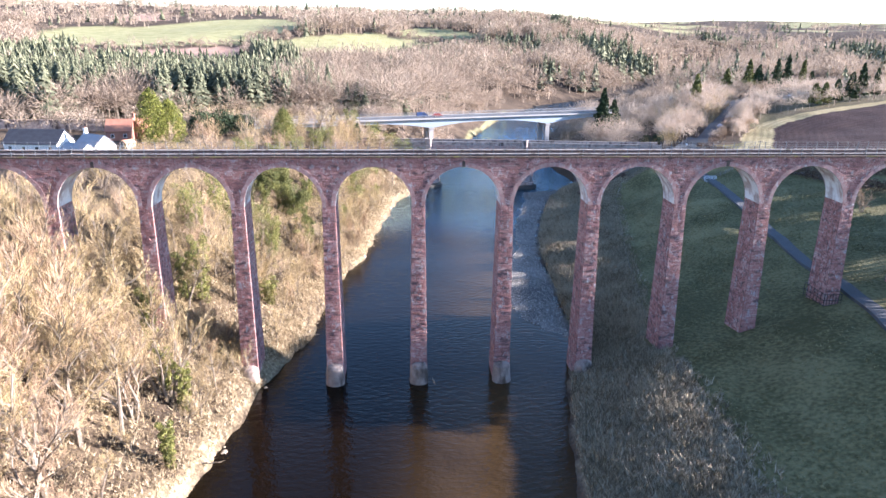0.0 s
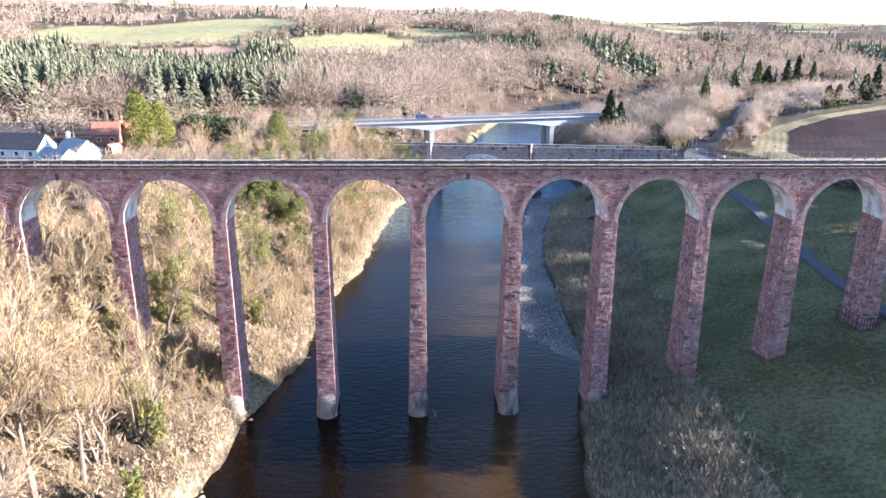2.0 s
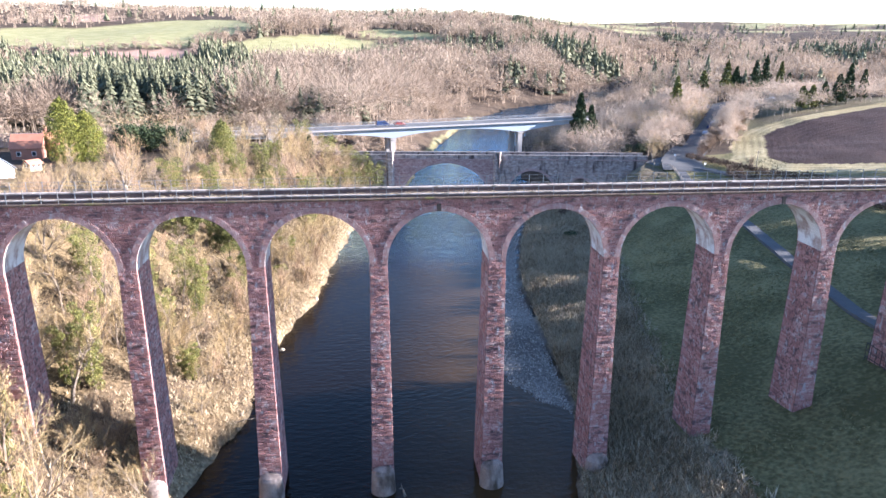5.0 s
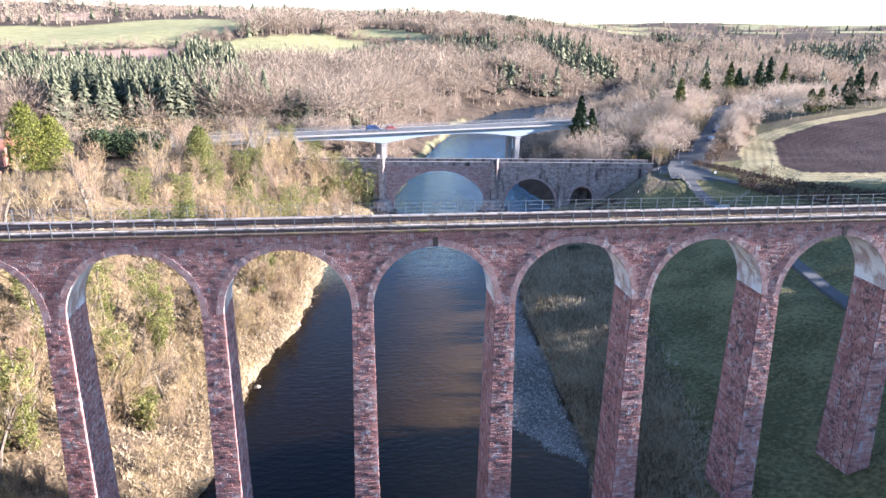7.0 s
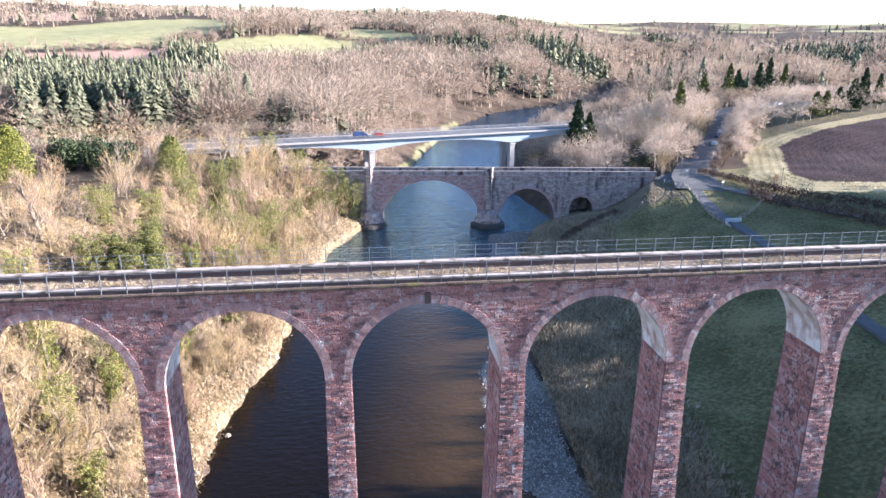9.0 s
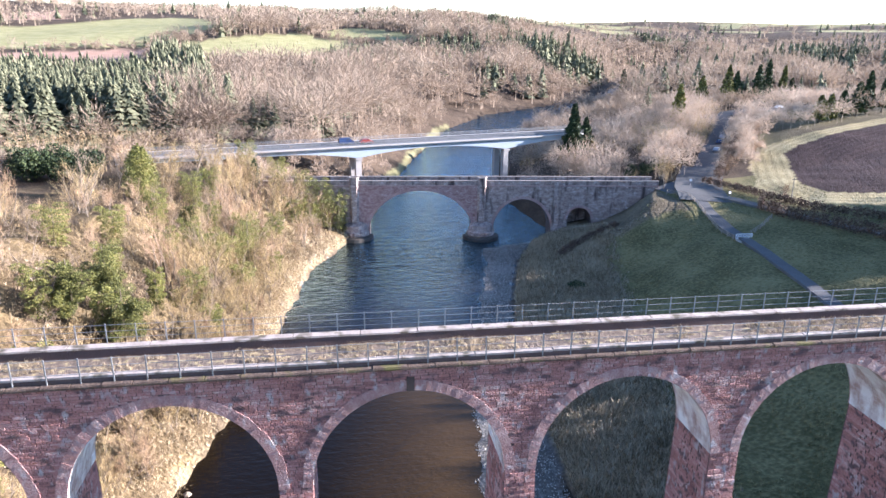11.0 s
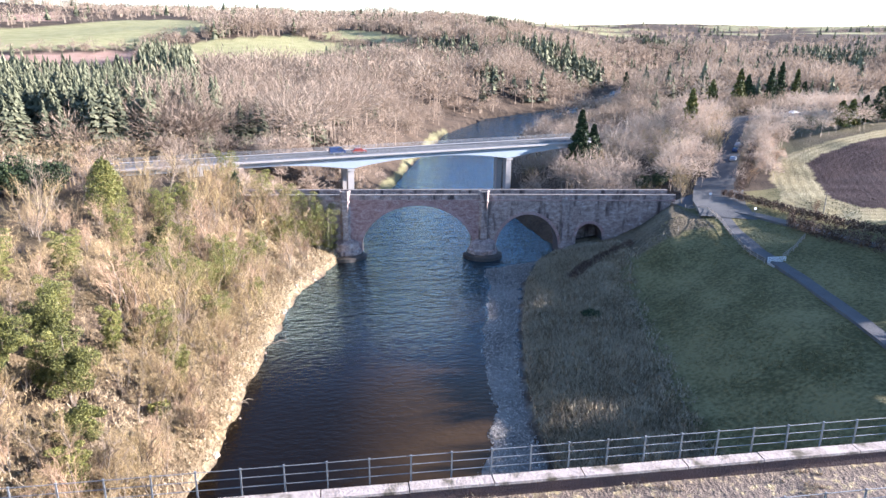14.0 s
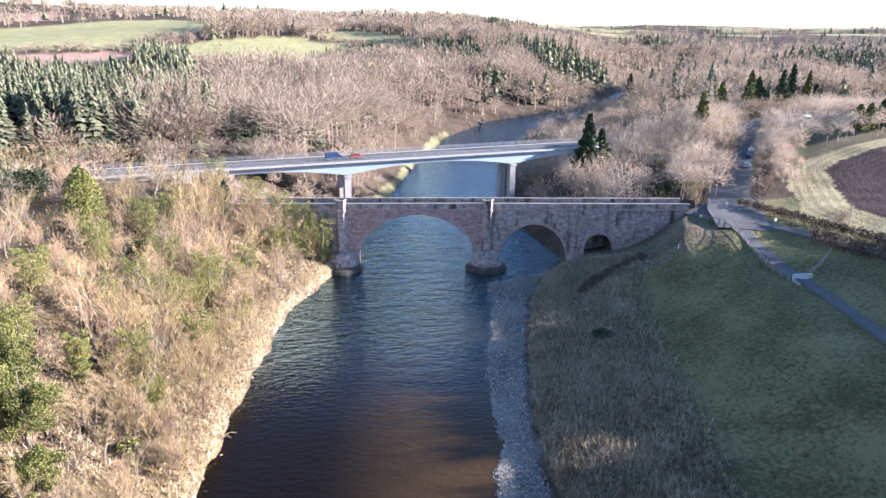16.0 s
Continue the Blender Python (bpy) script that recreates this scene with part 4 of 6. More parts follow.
def pilaster(u):
    """Half-hexagon pilaster with a refuge on top, on a rounded stepped footing."""
    s = Solid()
    for z0, z1, w, d in ((2.6, 14.2, 1.25, 1.25), (14.2, 14.7, 1.5, 1.5), (14.7, 16.9, 1.3, 1.3)):
        q = [(-w, 0.1), (-w * 0.55, -d), (w * 0.55, -d), (w, 0.1)]
        v = [OB @ Vector((u + a, b, z)) for z in (z0, z1) for a, b in q]
        s.add(v, [(0, 1, 5, 4), (1, 2, 6, 5), (2, 3, 7, 6), (4, 5, 6, 7), (3, 2, 1, 0)])
    part("pilaster", s, old_stone, old_bridge, "angled pilaster rising to a parapet refuge")
    cp = Solid()
    w, d = 1.45, 1.45
    for sx in (-1, 1):
        cp.add([OB @ Vector((u + sx * a, b, z)) for z in (16.9, 17.15) for a, b in ((w, 0.1), (w * 0.55, -d), (0, -d), (0, -d + 0.4), (w * 0.45, -d + 0.4), (w - 0.35, 0.1))],
               [(6, 7, 8, 9, 10, 11), (0, 1, 7, 6), (1, 2, 8, 7), (5, 4, 3, 2, 1, 0)])
    part("refuge_coping", cp, coping, old_bridge)
    s = Solid()
    n = 12
    v = []
    for r, z in ((4.0, -1.2), (3.9, 2.1), (3.4, 2.4), (3.2, 3.9), (1.9, 4.6)):
        for i in range(n + 1):
            t = math.pi * i / n
            v.append(OB @ Vector((u - r * math.cos(t), 0.1 - r * 0.95 * math.sin(t), z)))
    s.add(v, [(j * (n + 1) + i, j * (n + 1) + i + 1, (j + 1) * (n + 1) + i + 1, (j + 1) * (n + 1) + i) for j in range(4) for i in range(n)] + [tuple(4 * (n + 1) + i for i in range(n + 1))])
    ft = part("footing", s, old_stone, old_bridge, "rounded stone footing in the river")
    v = [OB @ Vector((u - r * math.cos(math.pi * i / n), 0.1 - r * math.sin(math.pi * i / n), z)) for r, z in ((5.2, -1.2), (5.1, 0.8), (4.7, 1.1), (3.6, 1.2)) for i in range(n + 1)]
    part("apron", Solid().add(v, [(j * (n + 1) + i, j * (n + 1) + i + 1, (j + 1) * (n + 1) + i + 1, (j + 1) * (n + 1) + i) for j in range(3) for i in range(n)]), wet_stone, ft, "dark wet stone apron round the footing")


pilaster(0.6)
pilaster(36.0)
for u in (57.0,):
    s = Solid()
    s.add([OB @ Vector(p) for p in ((u - 0.9, -0.55, 1), (u + 0.9, -0.55, 1), (u + 0.7, -0.4, 15.1), (u - 0.7, -0.4, 15.1), (u - 0.9, 0.1, 1), (u + 0.9, 0.1, 1), (u + 0.7, 0.1, 15.1), (u - 0.7, 0.1, 15.1))], [(0, 1, 2, 3), (4, 0, 3, 7), (1, 5, 6, 2), (3, 2, 6, 7)])
    part("buttress", s, old_stone, old_bridge)
for u in (5.6, 32.6):                             # blind roundels in the spandrels
    s = Solid()
    v = [OB @ Vector((u + r * math.cos(6.2832 * i / 20), -pr, 11.0 + r * math.sin(6.2832 * i / 20))) for r, pr in ((1.15, 0.02), (1.15, 0.12), (0.85, 0.12), (0.85, 0.01)) for i in range(20)]
    s.add(v, [(j * 20 + i, j * 20 + (i + 1) % 20, (j + 1) * 20 + (i + 1) % 20, (j + 1) * 20 + i) for j in range(3) for i in range(20)])
    part("roundel", s, old_pink, old_bridge, "blind stone roundel")
s = Solid()
for i in range(30):
    u0 = OB_L + 4 * i
    s.add([OB @ Vector(p) for p in ((u0, -0.2, ob_top(u0) - 0.55), (u0 + 4, -0.2, ob_top(u0 + 4) - 0.55), (u0 + 4, -0.2, ob_top(u0 + 4) - 0.25), (u0, -0.2, ob_top(u0) - 0.25), (u0, 0.05, ob_top(u0) - 0.2), (u0 + 4, 0.05, ob_top(u0 + 4) - 0.2), (u0, 0.05, ob_top(u0) - 0.6), (u0 + 4, 0.05, ob_top(u0 + 4) - 0.6))], [(0, 1, 2, 3), (3, 2, 5, 4), (6, 7, 1, 0)])
part("string_course", s.weld(), old_pink, old_bridge)

# ---- the modern road bridge ----
MB = along(-56.1, 164.0, 98.9, 199.4) @ Matrix.Diagonal((0.99, 1, 1, 1))
modern_bridge = thing("modern_bridge", "modern grey-blue steel girder road bridge on concrete piers", "bridge")
MB_W, MB_PIERS = 11.5, (69.2, 120.6)


def mb_top(u):
    return 20.3 + 0.008 * u


def mb_low(u):
    d = min(abs(u - p) for p in MB_PIERS)
    return mb_top(u) - 1.7 - 2.2 * max(0.0, 1 - d / 24) ** 2


dk = Solid()
girders = [Solid(), Solid()]
for i in range(75):
    u0, u1 = 2 * i, 2 * i + 2
    for g, y0, y1 in ((girders[0], 1.2, 3.2), (girders[1], MB_W - 3.2, MB_W - 1.2)):
        g.add([MB @ Vector(p) for p in ((u0, y0, mb_low(u0)), (u1, y0, mb_low(u1)), (u1, y1, mb_low(u1)), (u0, y1, mb_low(u0)), (u0, y0, mb_top(u0) - .3), (u1, y0, mb_top(u1) - .3), (u1, y1, mb_top(u1) - .3), (u0, y1, mb_top(u0) - .3))], [(0, 1, 5, 4), (2, 3, 7, 6), (3, 2, 1, 0)])
    dk.add([MB @ Vector(p) for p in ((u0, 0, mb_top(u0) - .35), (u1, 0, mb_top(u1) - .35), (u1, MB_W, mb_top(u1) - .35), (u0, MB_W, mb_top(u0) - .35), (u0, 0, mb_top(u0) + .15), (u1, 0, mb_top(u1) + .15), (u1, MB_W, mb_top(u1) + .15), (u0, MB_W, mb_top(u0) + .15))], [(0, 1, 5, 4), (2, 3, 7, 6), (3, 2, 1, 0), (4, 5, 6, 7)])
for g in girders:
    part("girder", g.weld(), girder_paint, modern_bridge, "haunched grey-blue steel girder")
part("deck", dk.weld(), concrete, modern_bridge, "pale concrete deck edge")
s = Solid()
for i in range(37):
    u0, u1 = 4 * i, 4 * i + 4
    s.add([MB @ Vector(p) for p in ((u0, 1.4, mb_top(u0) + .16), (u1, 1.4, mb_top(u1) + .16), (u1, MB_W - 1.4, mb_top(u1) + .16), (u0, MB_W - 1.4, mb_top(u0) + .16))], [(0, 1, 2, 3)])
part("roadway", s.weld(), road_far, modern_bridge)
for y in (0.25, MB_W - 0.25):
    post = Solid().box(-0.05, -0.05, 0, 0.05, 0.05, 1.1).mesh("parapet_post", galvanised)
    for i in range(61):
        p = part("parapet_post", post, galvanised, modern_bridge)
        p.matrix_basis = MB @ pose(0.5 + 2.45 * i, y, mb_top(0.5 + 2.45 * i) + 0.15)
    for h in (0.45, 0.8, 1.1):
        part("parapet_rail", Solid().box(0, -0.045, -0.045, 150, 0.045, 0.045, MB @ Matrix.Translation((0, y, mb_top(0) + 0.15 + h)) @ Matrix.Rotation(-math.atan(0.008), 4, "Y")), galvanised, modern_bridge)
for u in MB_PIERS:
    s = Solid()
    for y in (1.4, MB_W - 3.4):
        s.box(u - 0.9, y, -1.5, u + 0.9, y + 2.0, mb_low(u) - 0.15, MB)
    s.box(u - 1.1, 0.9, mb_low(u) - 0.5, u + 1.1, MB_W - 0.9, mb_low(u) - 0.02, MB)
    part("pier", s, concrete, modern_bridge, "twin-legged concrete pier")
s = Solid()
s.add([MB @ Vector(p) for p in ((24, -0.4, 5), (31, -0.4, 5), (28, -0.4, mb_top(28) - 0.4), (24, -0.4, mb_top(24) - 0.4), (24, MB_W, 5), (31, MB_W, 5), (28, MB_W, mb_top(28) - 0.4), (24, MB_W, mb_top(24) - 0.4))], [(0, 1, 2, 3), (1, 5, 6, 2), (5, 4, 7, 6)])
part("abutment", s, concrete, modern_bridge, "sloping pale concrete abutment")


# ---- trees ----
def unit(v):
    return v / (np.linalg.norm(v) + 1e-9)


def strip(p, q, w0, out):
    """A thin tapering twig as one flat sliver turned at random."""
    d = unit(q - p)
    s = unit(np.cross(d, rng.normal(size=3)))
    out.append((p - s * w0, p + s * w0, q))


def grow(p, d, length, r, level, wood, twigs, spec, solid=3):
    kids, ratio, angle = spec[level]
    n = 4 if level < 2 else (2 if level == 2 else 1)
    pts, dirs = [p], []
    for i in range(n):
        d = unit(d + rng.normal(size=3) * (0.10 if level == 0 else 0.22) + np.array((0, 0, 0.20 if level else 0.0)))
        pts.append(pts[-1] + d * length / n)
        dirs.append(d)
    for i in range(n):
        ra, rb = r * (1 - 0.8 * i / n), r * (1 - 0.8 * (i + 1) / n)
        if level < solid:
            wood.tube(pts[i], pts[i + 1], ra, rb, (7, 5, 3)[level], False)
        else:
            strip(pts[i], pts[i + 1], ra * 0.75, twigs)
    if level + 1 < len(spec):
        for j in range(kids):
            t = (0.30 if level == 0 else 0.12) + (0.70 if level == 0 else 0.88) * (j + rng.uniform(0, 1)) / kids
            f = min(t, 0.999) * n
            i = int(f)
            base = pts[i] + (pts[i + 1] - pts[i]) * (f - i)
            side = unit(np.cross(dirs[i], rng.normal(size=3)))
            a = angle * rng.uniform(0.7, 1.25) * (1.15 - 0.5 * t if level == 0 else 1)
            grow(base, unit(dirs[i] * math.cos(a) + side * math.sin(a)), length * ratio * rng.uniform(0.75, 1.2) * (1.2 - 0.45 * t), max(r * (0.42 if level < 2 else 0.48), 0.015), level + 1, wood, twigs, spec, solid)


def bare_tree(name, height, spec, twig_mat, label, thick=0.024, stems=1, solid=3):
    wood, twigs = Solid(), []
    if stems == 1:
        grow(np.array((0.0, 0.0, -0.6)), np.array((0.0, 0.0, 1.0)), height * 0.8, height * thick, 0, wood, twigs, spec, solid)
    else:                                         # several stems fanning up from one stool
        for i in range(stems):
            t = 6.2832 * i / stems + rng.uniform(-0.5, 0.5)
            lean = rng.uniform(0.12, 0.42)
            grow(np.array((0.25 * math.cos(t), 0.25 * math.sin(t), -0.5)), unit(np.array((lean * math.cos(t), lean * math.sin(t), 1.0))), height * rng.uniform(0.6, 0.8), height * thick * 0.6, 1, wood, twigs, spec, solid)
    top = thing(name, label, "tree")
    part("trunk", wood, bark, top, "pale grey-brown trunk and limbs")
    q = np.array(twigs)
    bulk("crown", q, twig_mat, top, "open crown of bare winter twigs", kind="")
    return top


MULTI = [(0, 0, 0), (9, 0.42, 0.55), (7, 0.55, 0.5), (7, 0.62, 0.5), (0, 0, 0)]
MULTI_FAR = [(0, 0, 0), (7, 0.42, 0.55), (5, 0.58, 0.5), (6, 0.70, 0.5), (0, 0, 0)]
FULL = [(10, 0.50, 0.95), (7, 0.48, 0.7), (7, 0.55, 0.62), (8, 0.60, 0.55), (0, 0, 0)]
FULL_FAR = [(9, 0.50, 0.95), (5, 0.50, 0.7), (5, 0.60, 0.62), (4, 0.70, 0.6), (0, 0, 0)]
TALL = [(10, 0.34, 0.7), (6, 0.48, 0.65), (7, 0.55, 0.6), (8, 0.62, 0.55), (0, 0, 0)]
B1, B2, B3 = "bare broadleaf tree with pale twigs on the steep bank", "slender bare tree with pinkish twigs on the bank", "wide bare old tree with a forked pale trunk"
kinds = [bare_tree("bare_tree", 12, FULL, twig, B1), bare_tree("bare_tree", 12, MULTI, twig_pink, B2, stems=5), bare_tree("bare_tree", 12, TALL, twig, B2),
         bare_tree("bare_tree", 12, FULL, twig_pink, B3, 0.030), bare_tree("bare_tree", 12, MULTI_FAR, twig, B1, stems=5, solid=2), bare_tree("bare_tree", 12, MULTI_FAR, twig_pink, B2, stems=5, solid=2), bare_tree("bare_tree", 12, MULTI, twig, B1, stems=4), bare_tree("bare_tree", 12, FULL_FAR, twig_far, B1, 0.02, solid=1)]
for i, kd in enumerate(kinds):                    # the first of each kind stands in the wood too
    px, py = -50 - 4 * (i % 3), 30 + 11 * i
    kd.matrix_world = pose(px, py, float(land(px, py)), 0, 0, 40 * i)
    tagged(kd, group="trees of the wooded bank")


rest, soft = [], []


def plant(kd, x, y, h, group="trees of the wooded bank", tilt=4):
    s = h / 12 * rng.uniform(0.9, 1.1)
    wide = s * rng.uniform(0.9, 1.15)
    if kd is kinds[7] and "bank" not in group:                              # round-headed trees of the grove
        soft.append((x, y, h))
        return None
    if kd in (kinds[4], kinds[5], kinds[7]):                          # the farther ones are joined into one wood below
        rest.append((kd, pose(x, y, float(land(x, y)) - 0.1, 0, 0, rng.uniform(0, 360)) @ Matrix.Diagonal((wide, wide, s, 1))))
        return None
    m = pose(x, y, float(land(x, y)) - 0.1, rng.uniform(-tilt, tilt), rng.uniform(-tilt, tilt), rng.uniform(0, 360))
    ob = copy_thing(kd, m)
    ob.scale = (wide, wide, s)
    return tagged(ob, group=group)


def left_edge(y):
    return float(lerp(y, BANK_Y, LEFT_X))


def right_edge(y):
    return float(lerp(y, BANK_Y, RIGHT_X))


def house_ground(x, y):
    return -122 < x < -68 and 60 < y < 128 or -80 < x < -56 and 97 < y < 136


for y in np.concatenate([np.arange(-54, -4, 4.2), np.arange(-1, 132, 4.8)]):
    for dl in np.arange(5.5, 62, 5.0):
        px_, py_ = left_edge(y) - dl + rng.uniform(-2.2, 2.2), y + rng.uniform(-2.2, 2.2)
        open_slope = 30 < py_ < 78 and dl < 17
        if house_ground(px_, py_) or -3.5 < py_ < 7.5 or rng.uniform() < (0.15 if open_slope else 0.04) or (py_ > 127 and px_ > -40):
            continue
        fine = (py_ < 24 and dl < 36)
        h = rng.uniform(9.5, 14) + (5.5 if py_ < -6 and dl > 10 else 0) - (4.5 if dl < 9 or open_slope else 0)
        if -5 < py_ < 16 and dl > 9:
            h = min(h, 11)
        if -78 < px_ < -50 and 78 < py_ < 98:
            h = min(h, 5)
        if -46 < px_ < -26 and 36 < py_ < 60:
            h = min(h, 5.5)
        if px_ < -46 and 14 < py_ < 62:
            h = min(h, 7)
        if px_ < -30 and 62 < py_ < 116:
            h = min(h, 5.5)
        plant(kinds[int(rng.choice([0, 0, 2, 3, 6, 1] if py_ < -3 else [0, 1, 2, 6, 6] if fine else [4, 5, 4, 7]))], px_, py_, h)
# the two big old trees in front of the viaduct
for px_, py_, h in ((-45.2, -24, 21), (-48.6, -20.5, 20), (-56, -14, 17), (-60, -22, 18)):
    plant(kinds[3], px_, py_, h)
for px_, py_, h in ((-3, 128.5, 9), (-7, 127, 10), (-12, 126, 12), (-17, 125, 12), (-22, 125, 12), (-28, 124, 12), (-14, 129.5, 11), (-25, 129, 12), (-33, 128, 12), (-6, 122, 7), (-20, 119, 9)):
    plant(kinds[6 if h > 10 else 1], px_, py_, h)
# thin young trees on the open slope above the water
for i in range(125):
    py_ = rng.uniform(20, 112)
    plant(kinds[int(rng.choice([2, 6, 1, 0]))], left_edge(py_) - rng.uniform(2.6, 15), py_, rng.uniform(4.0, 8.0), "young trees on the open slope", 9)
# scrub under the arches
for i in range(46):
    px_, py_ = rng.uniform(-62, -27), rng.uniform(-3.5, 8)
    if abs((px_ - X4 + PITCH / 2) % PITCH - PITCH / 2) > 2.2 or py_ > 6:
        plant(kinds[int(rng.choice([1, 6]))], px_, py_, rng.uniform(3, 6), "scrub under the arches")
# the grove beyond the old bridge
def road_x(y):
    return float(lerp(y, (119, 129, 143, 157, 178, 209), (86, 104, 116, 126, 142, 164)))


for i in range(400):
    px_, py_ = rng.uniform(58, 165), rng.uniform(133, 216)
    if px_ < right_edge(py_) + 4 or px_ > road_x(py_) - 4.5 or (px_ < 92 and abs((py_ - 153) - (px_ + 62) * 0.17) < 9):
        continue
    plant(kinds[int(rng.choice([7, 7, 7, 4]))], px_, py_, rng.uniform(8, 13), "grove beyond the stone bridge")
for i in range(90):
    py_ = rng.uniform(132, 196)
    plant(kinds[int(rng.choice([7, 7, 5]))], road_x(py_) + 5 + rng.uniform(0, 1) ** 1.5 * 14, py_, rng.uniform(3.5, 7), "bushes along the road")
for i in range(330):
    px_, py_ = rng.uniform(136, 262), rng.uniform(158, 240)
    low, high = lerp(px_, (146, 174, 260), (155, 162, 185)) + 3, lerp(px_, (136, 170, 210, 262), (168, 210, 219, 236))
    if low < py_ < high and px_ > road_x(py_) + 6 and wave(np.array(px_), np.array(py_), 13.0) > -0.6:
        plant(kinds[7], px_, py_, rng.uniform(4, 9) if px_ < 170 else rng.uniform(6, 10), "bushes along the road")
for i in range(70):                              # thicket on the wooded bank beside the modern bridge
    py_ = rng.uniform(137, 196)
    plant(kinds[7], left_edge(py_) - 3 - 34 * rng.uniform(0, 1) ** 1.4, py_, rng.uniform(3.5, 6.5), "thicket under the modern bridge")
plant(kinds[0], 90.5, 121.8, 7.5, "lone trees of the meadow")
plant(kinds[1], 102.7, 38.3, 6.5, "lone trees of the meadow")
plant(kinds[1], 112, 102, 4.5, "lone trees of the meadow")
for i, mat in ((4, twig), (5, twig_pink), (7, twig_far)):
    ms = np.array([m for kd, m in rest if kd is kinds[i]])
    for ch in kinds[i].children:
        v = np.empty(len(ch.data.vertices) * 3, np.float32)
        ch.data.vertices.foreach_get("co", v)
        f = np.empty(len(ch.data.loops), np.int32)
        ch.data.loops.foreach_get("vertex_index", f)
        q = v.reshape(-1, 3)[f].reshape(-1, 3)
        w = np.einsum("nij,kj->nki", ms[:, :3, :3], q) + ms[:, None, :3, 3]
        stem = ch.name.startswith("trunk")
        bulk("wood_trunks" if stem else "wood_crowns", w.reshape(-1, 4 if stem else 3, 3), bark if stem else mat, label="bare winter wood standing close together", category="woodland")


def leaves(centres, radii, n, size, hollow=0.55):
    """Loose leaf quads scattered through ellipsoids."""
    centres, radii = np.asarray(centres, float), np.asarray(radii, float)
    pick = rng.integers(0, len(centres), n)
    d = rng.normal(size=(n, 3))
    d /= np.linalg.norm(d, axis=1)[:, None]
    r = (hollow + (1 - hollow) * rng.uniform(0, 1, (n, 1))) ** 0.7
    c = centres[pick] + d * r * radii[pick]
    a = rng.normal(size=(n, 3))
    a /= np.linalg.norm(a, axis=1)[:, None]
    b = np.cross(a, rng.normal(size=(n, 3)))
    b /= np.linalg.norm(b, axis=1)[:, None]
    s = size * rng.uniform(0.6, 1.3, (n, 1))
    return np.stack([c - a * s, c - b * s * 0.6, c + a * s, c + b * s * 0.6], 1)


def evergreen(name, x, y, h, w, mat, label, shape="bush", n=2600, size=0.32, trunk=True, group=""):
    top = thing(name, label, "tree" if shape != "bush" else "bush", pose(x, y, float(land(x, y)) - 0.15), group)
    c, r = [], []
    if shape == "cypress":
        for i in range(46):
            t = (i + 0.5) / 46
            rad = w * (1 - t ** 3.0) ** 0.62 * min(1, 0.75 + t * 1.2)
            a = i * 2.4
            c.append((0.55 * rad * math.cos(a), 0.55 * rad * math.sin(a), 0.3 + t * (h - 0.6)))
            r.append((rad * 0.55, rad * 0.55, h * 0.10))
    elif shape == "pine":
        for i in range(40):
            t = i / 40
            a = i * 2.4
            rad = w * (1 - t) ** 0.75 * rng.uniform(0.55, 1.0)
            c.append((rad * 0.7 * math.cos(a), rad * 0.7 * math.sin(a), h * (0.18 + 0.80 * t)))
            r.append((0.25 + rad * 0.42, 0.25 + rad * 0.42, h * 0.045))
    elif shape == "holly":
        for i in range(44):
            q_ = rng.normal(size=3)
            q_ /= np.linalg.norm(q_)
            k_ = rng.uniform(0.2, 0.85)
            c.append((w * k_ * q_[0], w * k_ * q_[1], h * (0.5 + 0.42 * k_ * q_[2])))
            r.append((w * rng.uniform(0.2, 0.36),) * 2 + (h * rng.uniform(0.05, 0.10),))
    elif shape == "ivy":
        for i in range(26):
            t = i / 26
            a = i * 2.4
            c.append((0.35 * w * math.cos(a) * (1 + t), 0.35 * w * math.sin(a) * (1 + t), h * (0.08 + 0.85 * t)))
            r.append((w * 0.42 * rng.uniform(0.6, 1.2), w * 0.42 * rng.uniform(0.6, 1.2), h * 0.06))
    else:
        for i in range(14):
            a = i * 2.4
            rr = w * 0.62 * math.sqrt(i / 14)
            c.append((rr * math.cos(a), rr * math.sin(a), h * rng.uniform(0.3, 0.72)))
            r.append((w * 0.42, w * 0.42, h * 0.3))
    if trunk:
        wood = Solid()
        p = Vector((0, 0, -0.5))
        for i in range(4):
            q = Vector((rng.uniform(-0.15, 0.15), rng.uniform(-0.15, 0.15), h * (0.22 * (i + 1))))
            wood.tube(p, q, h * 0.022 * (1 - 0.2 * i), h * 0.022 * (0.8 - 0.2 * i), 6, False)
            p = q
        part("trunk", wood, bark, top)
    bulk("crown", leaves(c, r, n, size), mat, top, kind="")
    return top


evergreen("cypress_tree", -83.3, 108.5, 16.0, 5.0, yew_leaf, "dense bright green cypress beside the houses", "cypress", 22000, 0.17)
evergreen("cypress_tree", -79.0, 111.5, 13.2, 4.8, yew_leaf, "smaller green cypress beside the houses", "cypress", 16000, 0.17)
evergreen("laurel_bush", -74.5, 127, 9.0, 5.2, dark_leaf, "broad dark evergreen bush among bare trees", "bush", 5200, 0.26)
evergreen("laurel_bush", -69, 129, 9.5, 5.6, dark_leaf, "broad dark evergreen bush among bare trees", "bush", 5200, 0.26)
evergreen("laurel_bush", -63, 131, 8.4, 5.2, dark_leaf, "lower dark evergreen bush among bare trees", "bush", 4200, 0.26)
evergreen("round_yew", -43, 110, 11.5, 3.9, ivy, "round-headed ivy-green tree on the bank", "cypress", 16000, 0.15)
evergreen("round_yew", -21.5, 128, 9.5, 1.8, dark_leaf, "small round green tree on the bank", "cypress", 5000, 0.14)
evergreen("pine_tree", 81, 169, 24, 5.6, dark_leaf, "tall dark pine beside the modern bridge", "pine", 8000, 0.5)
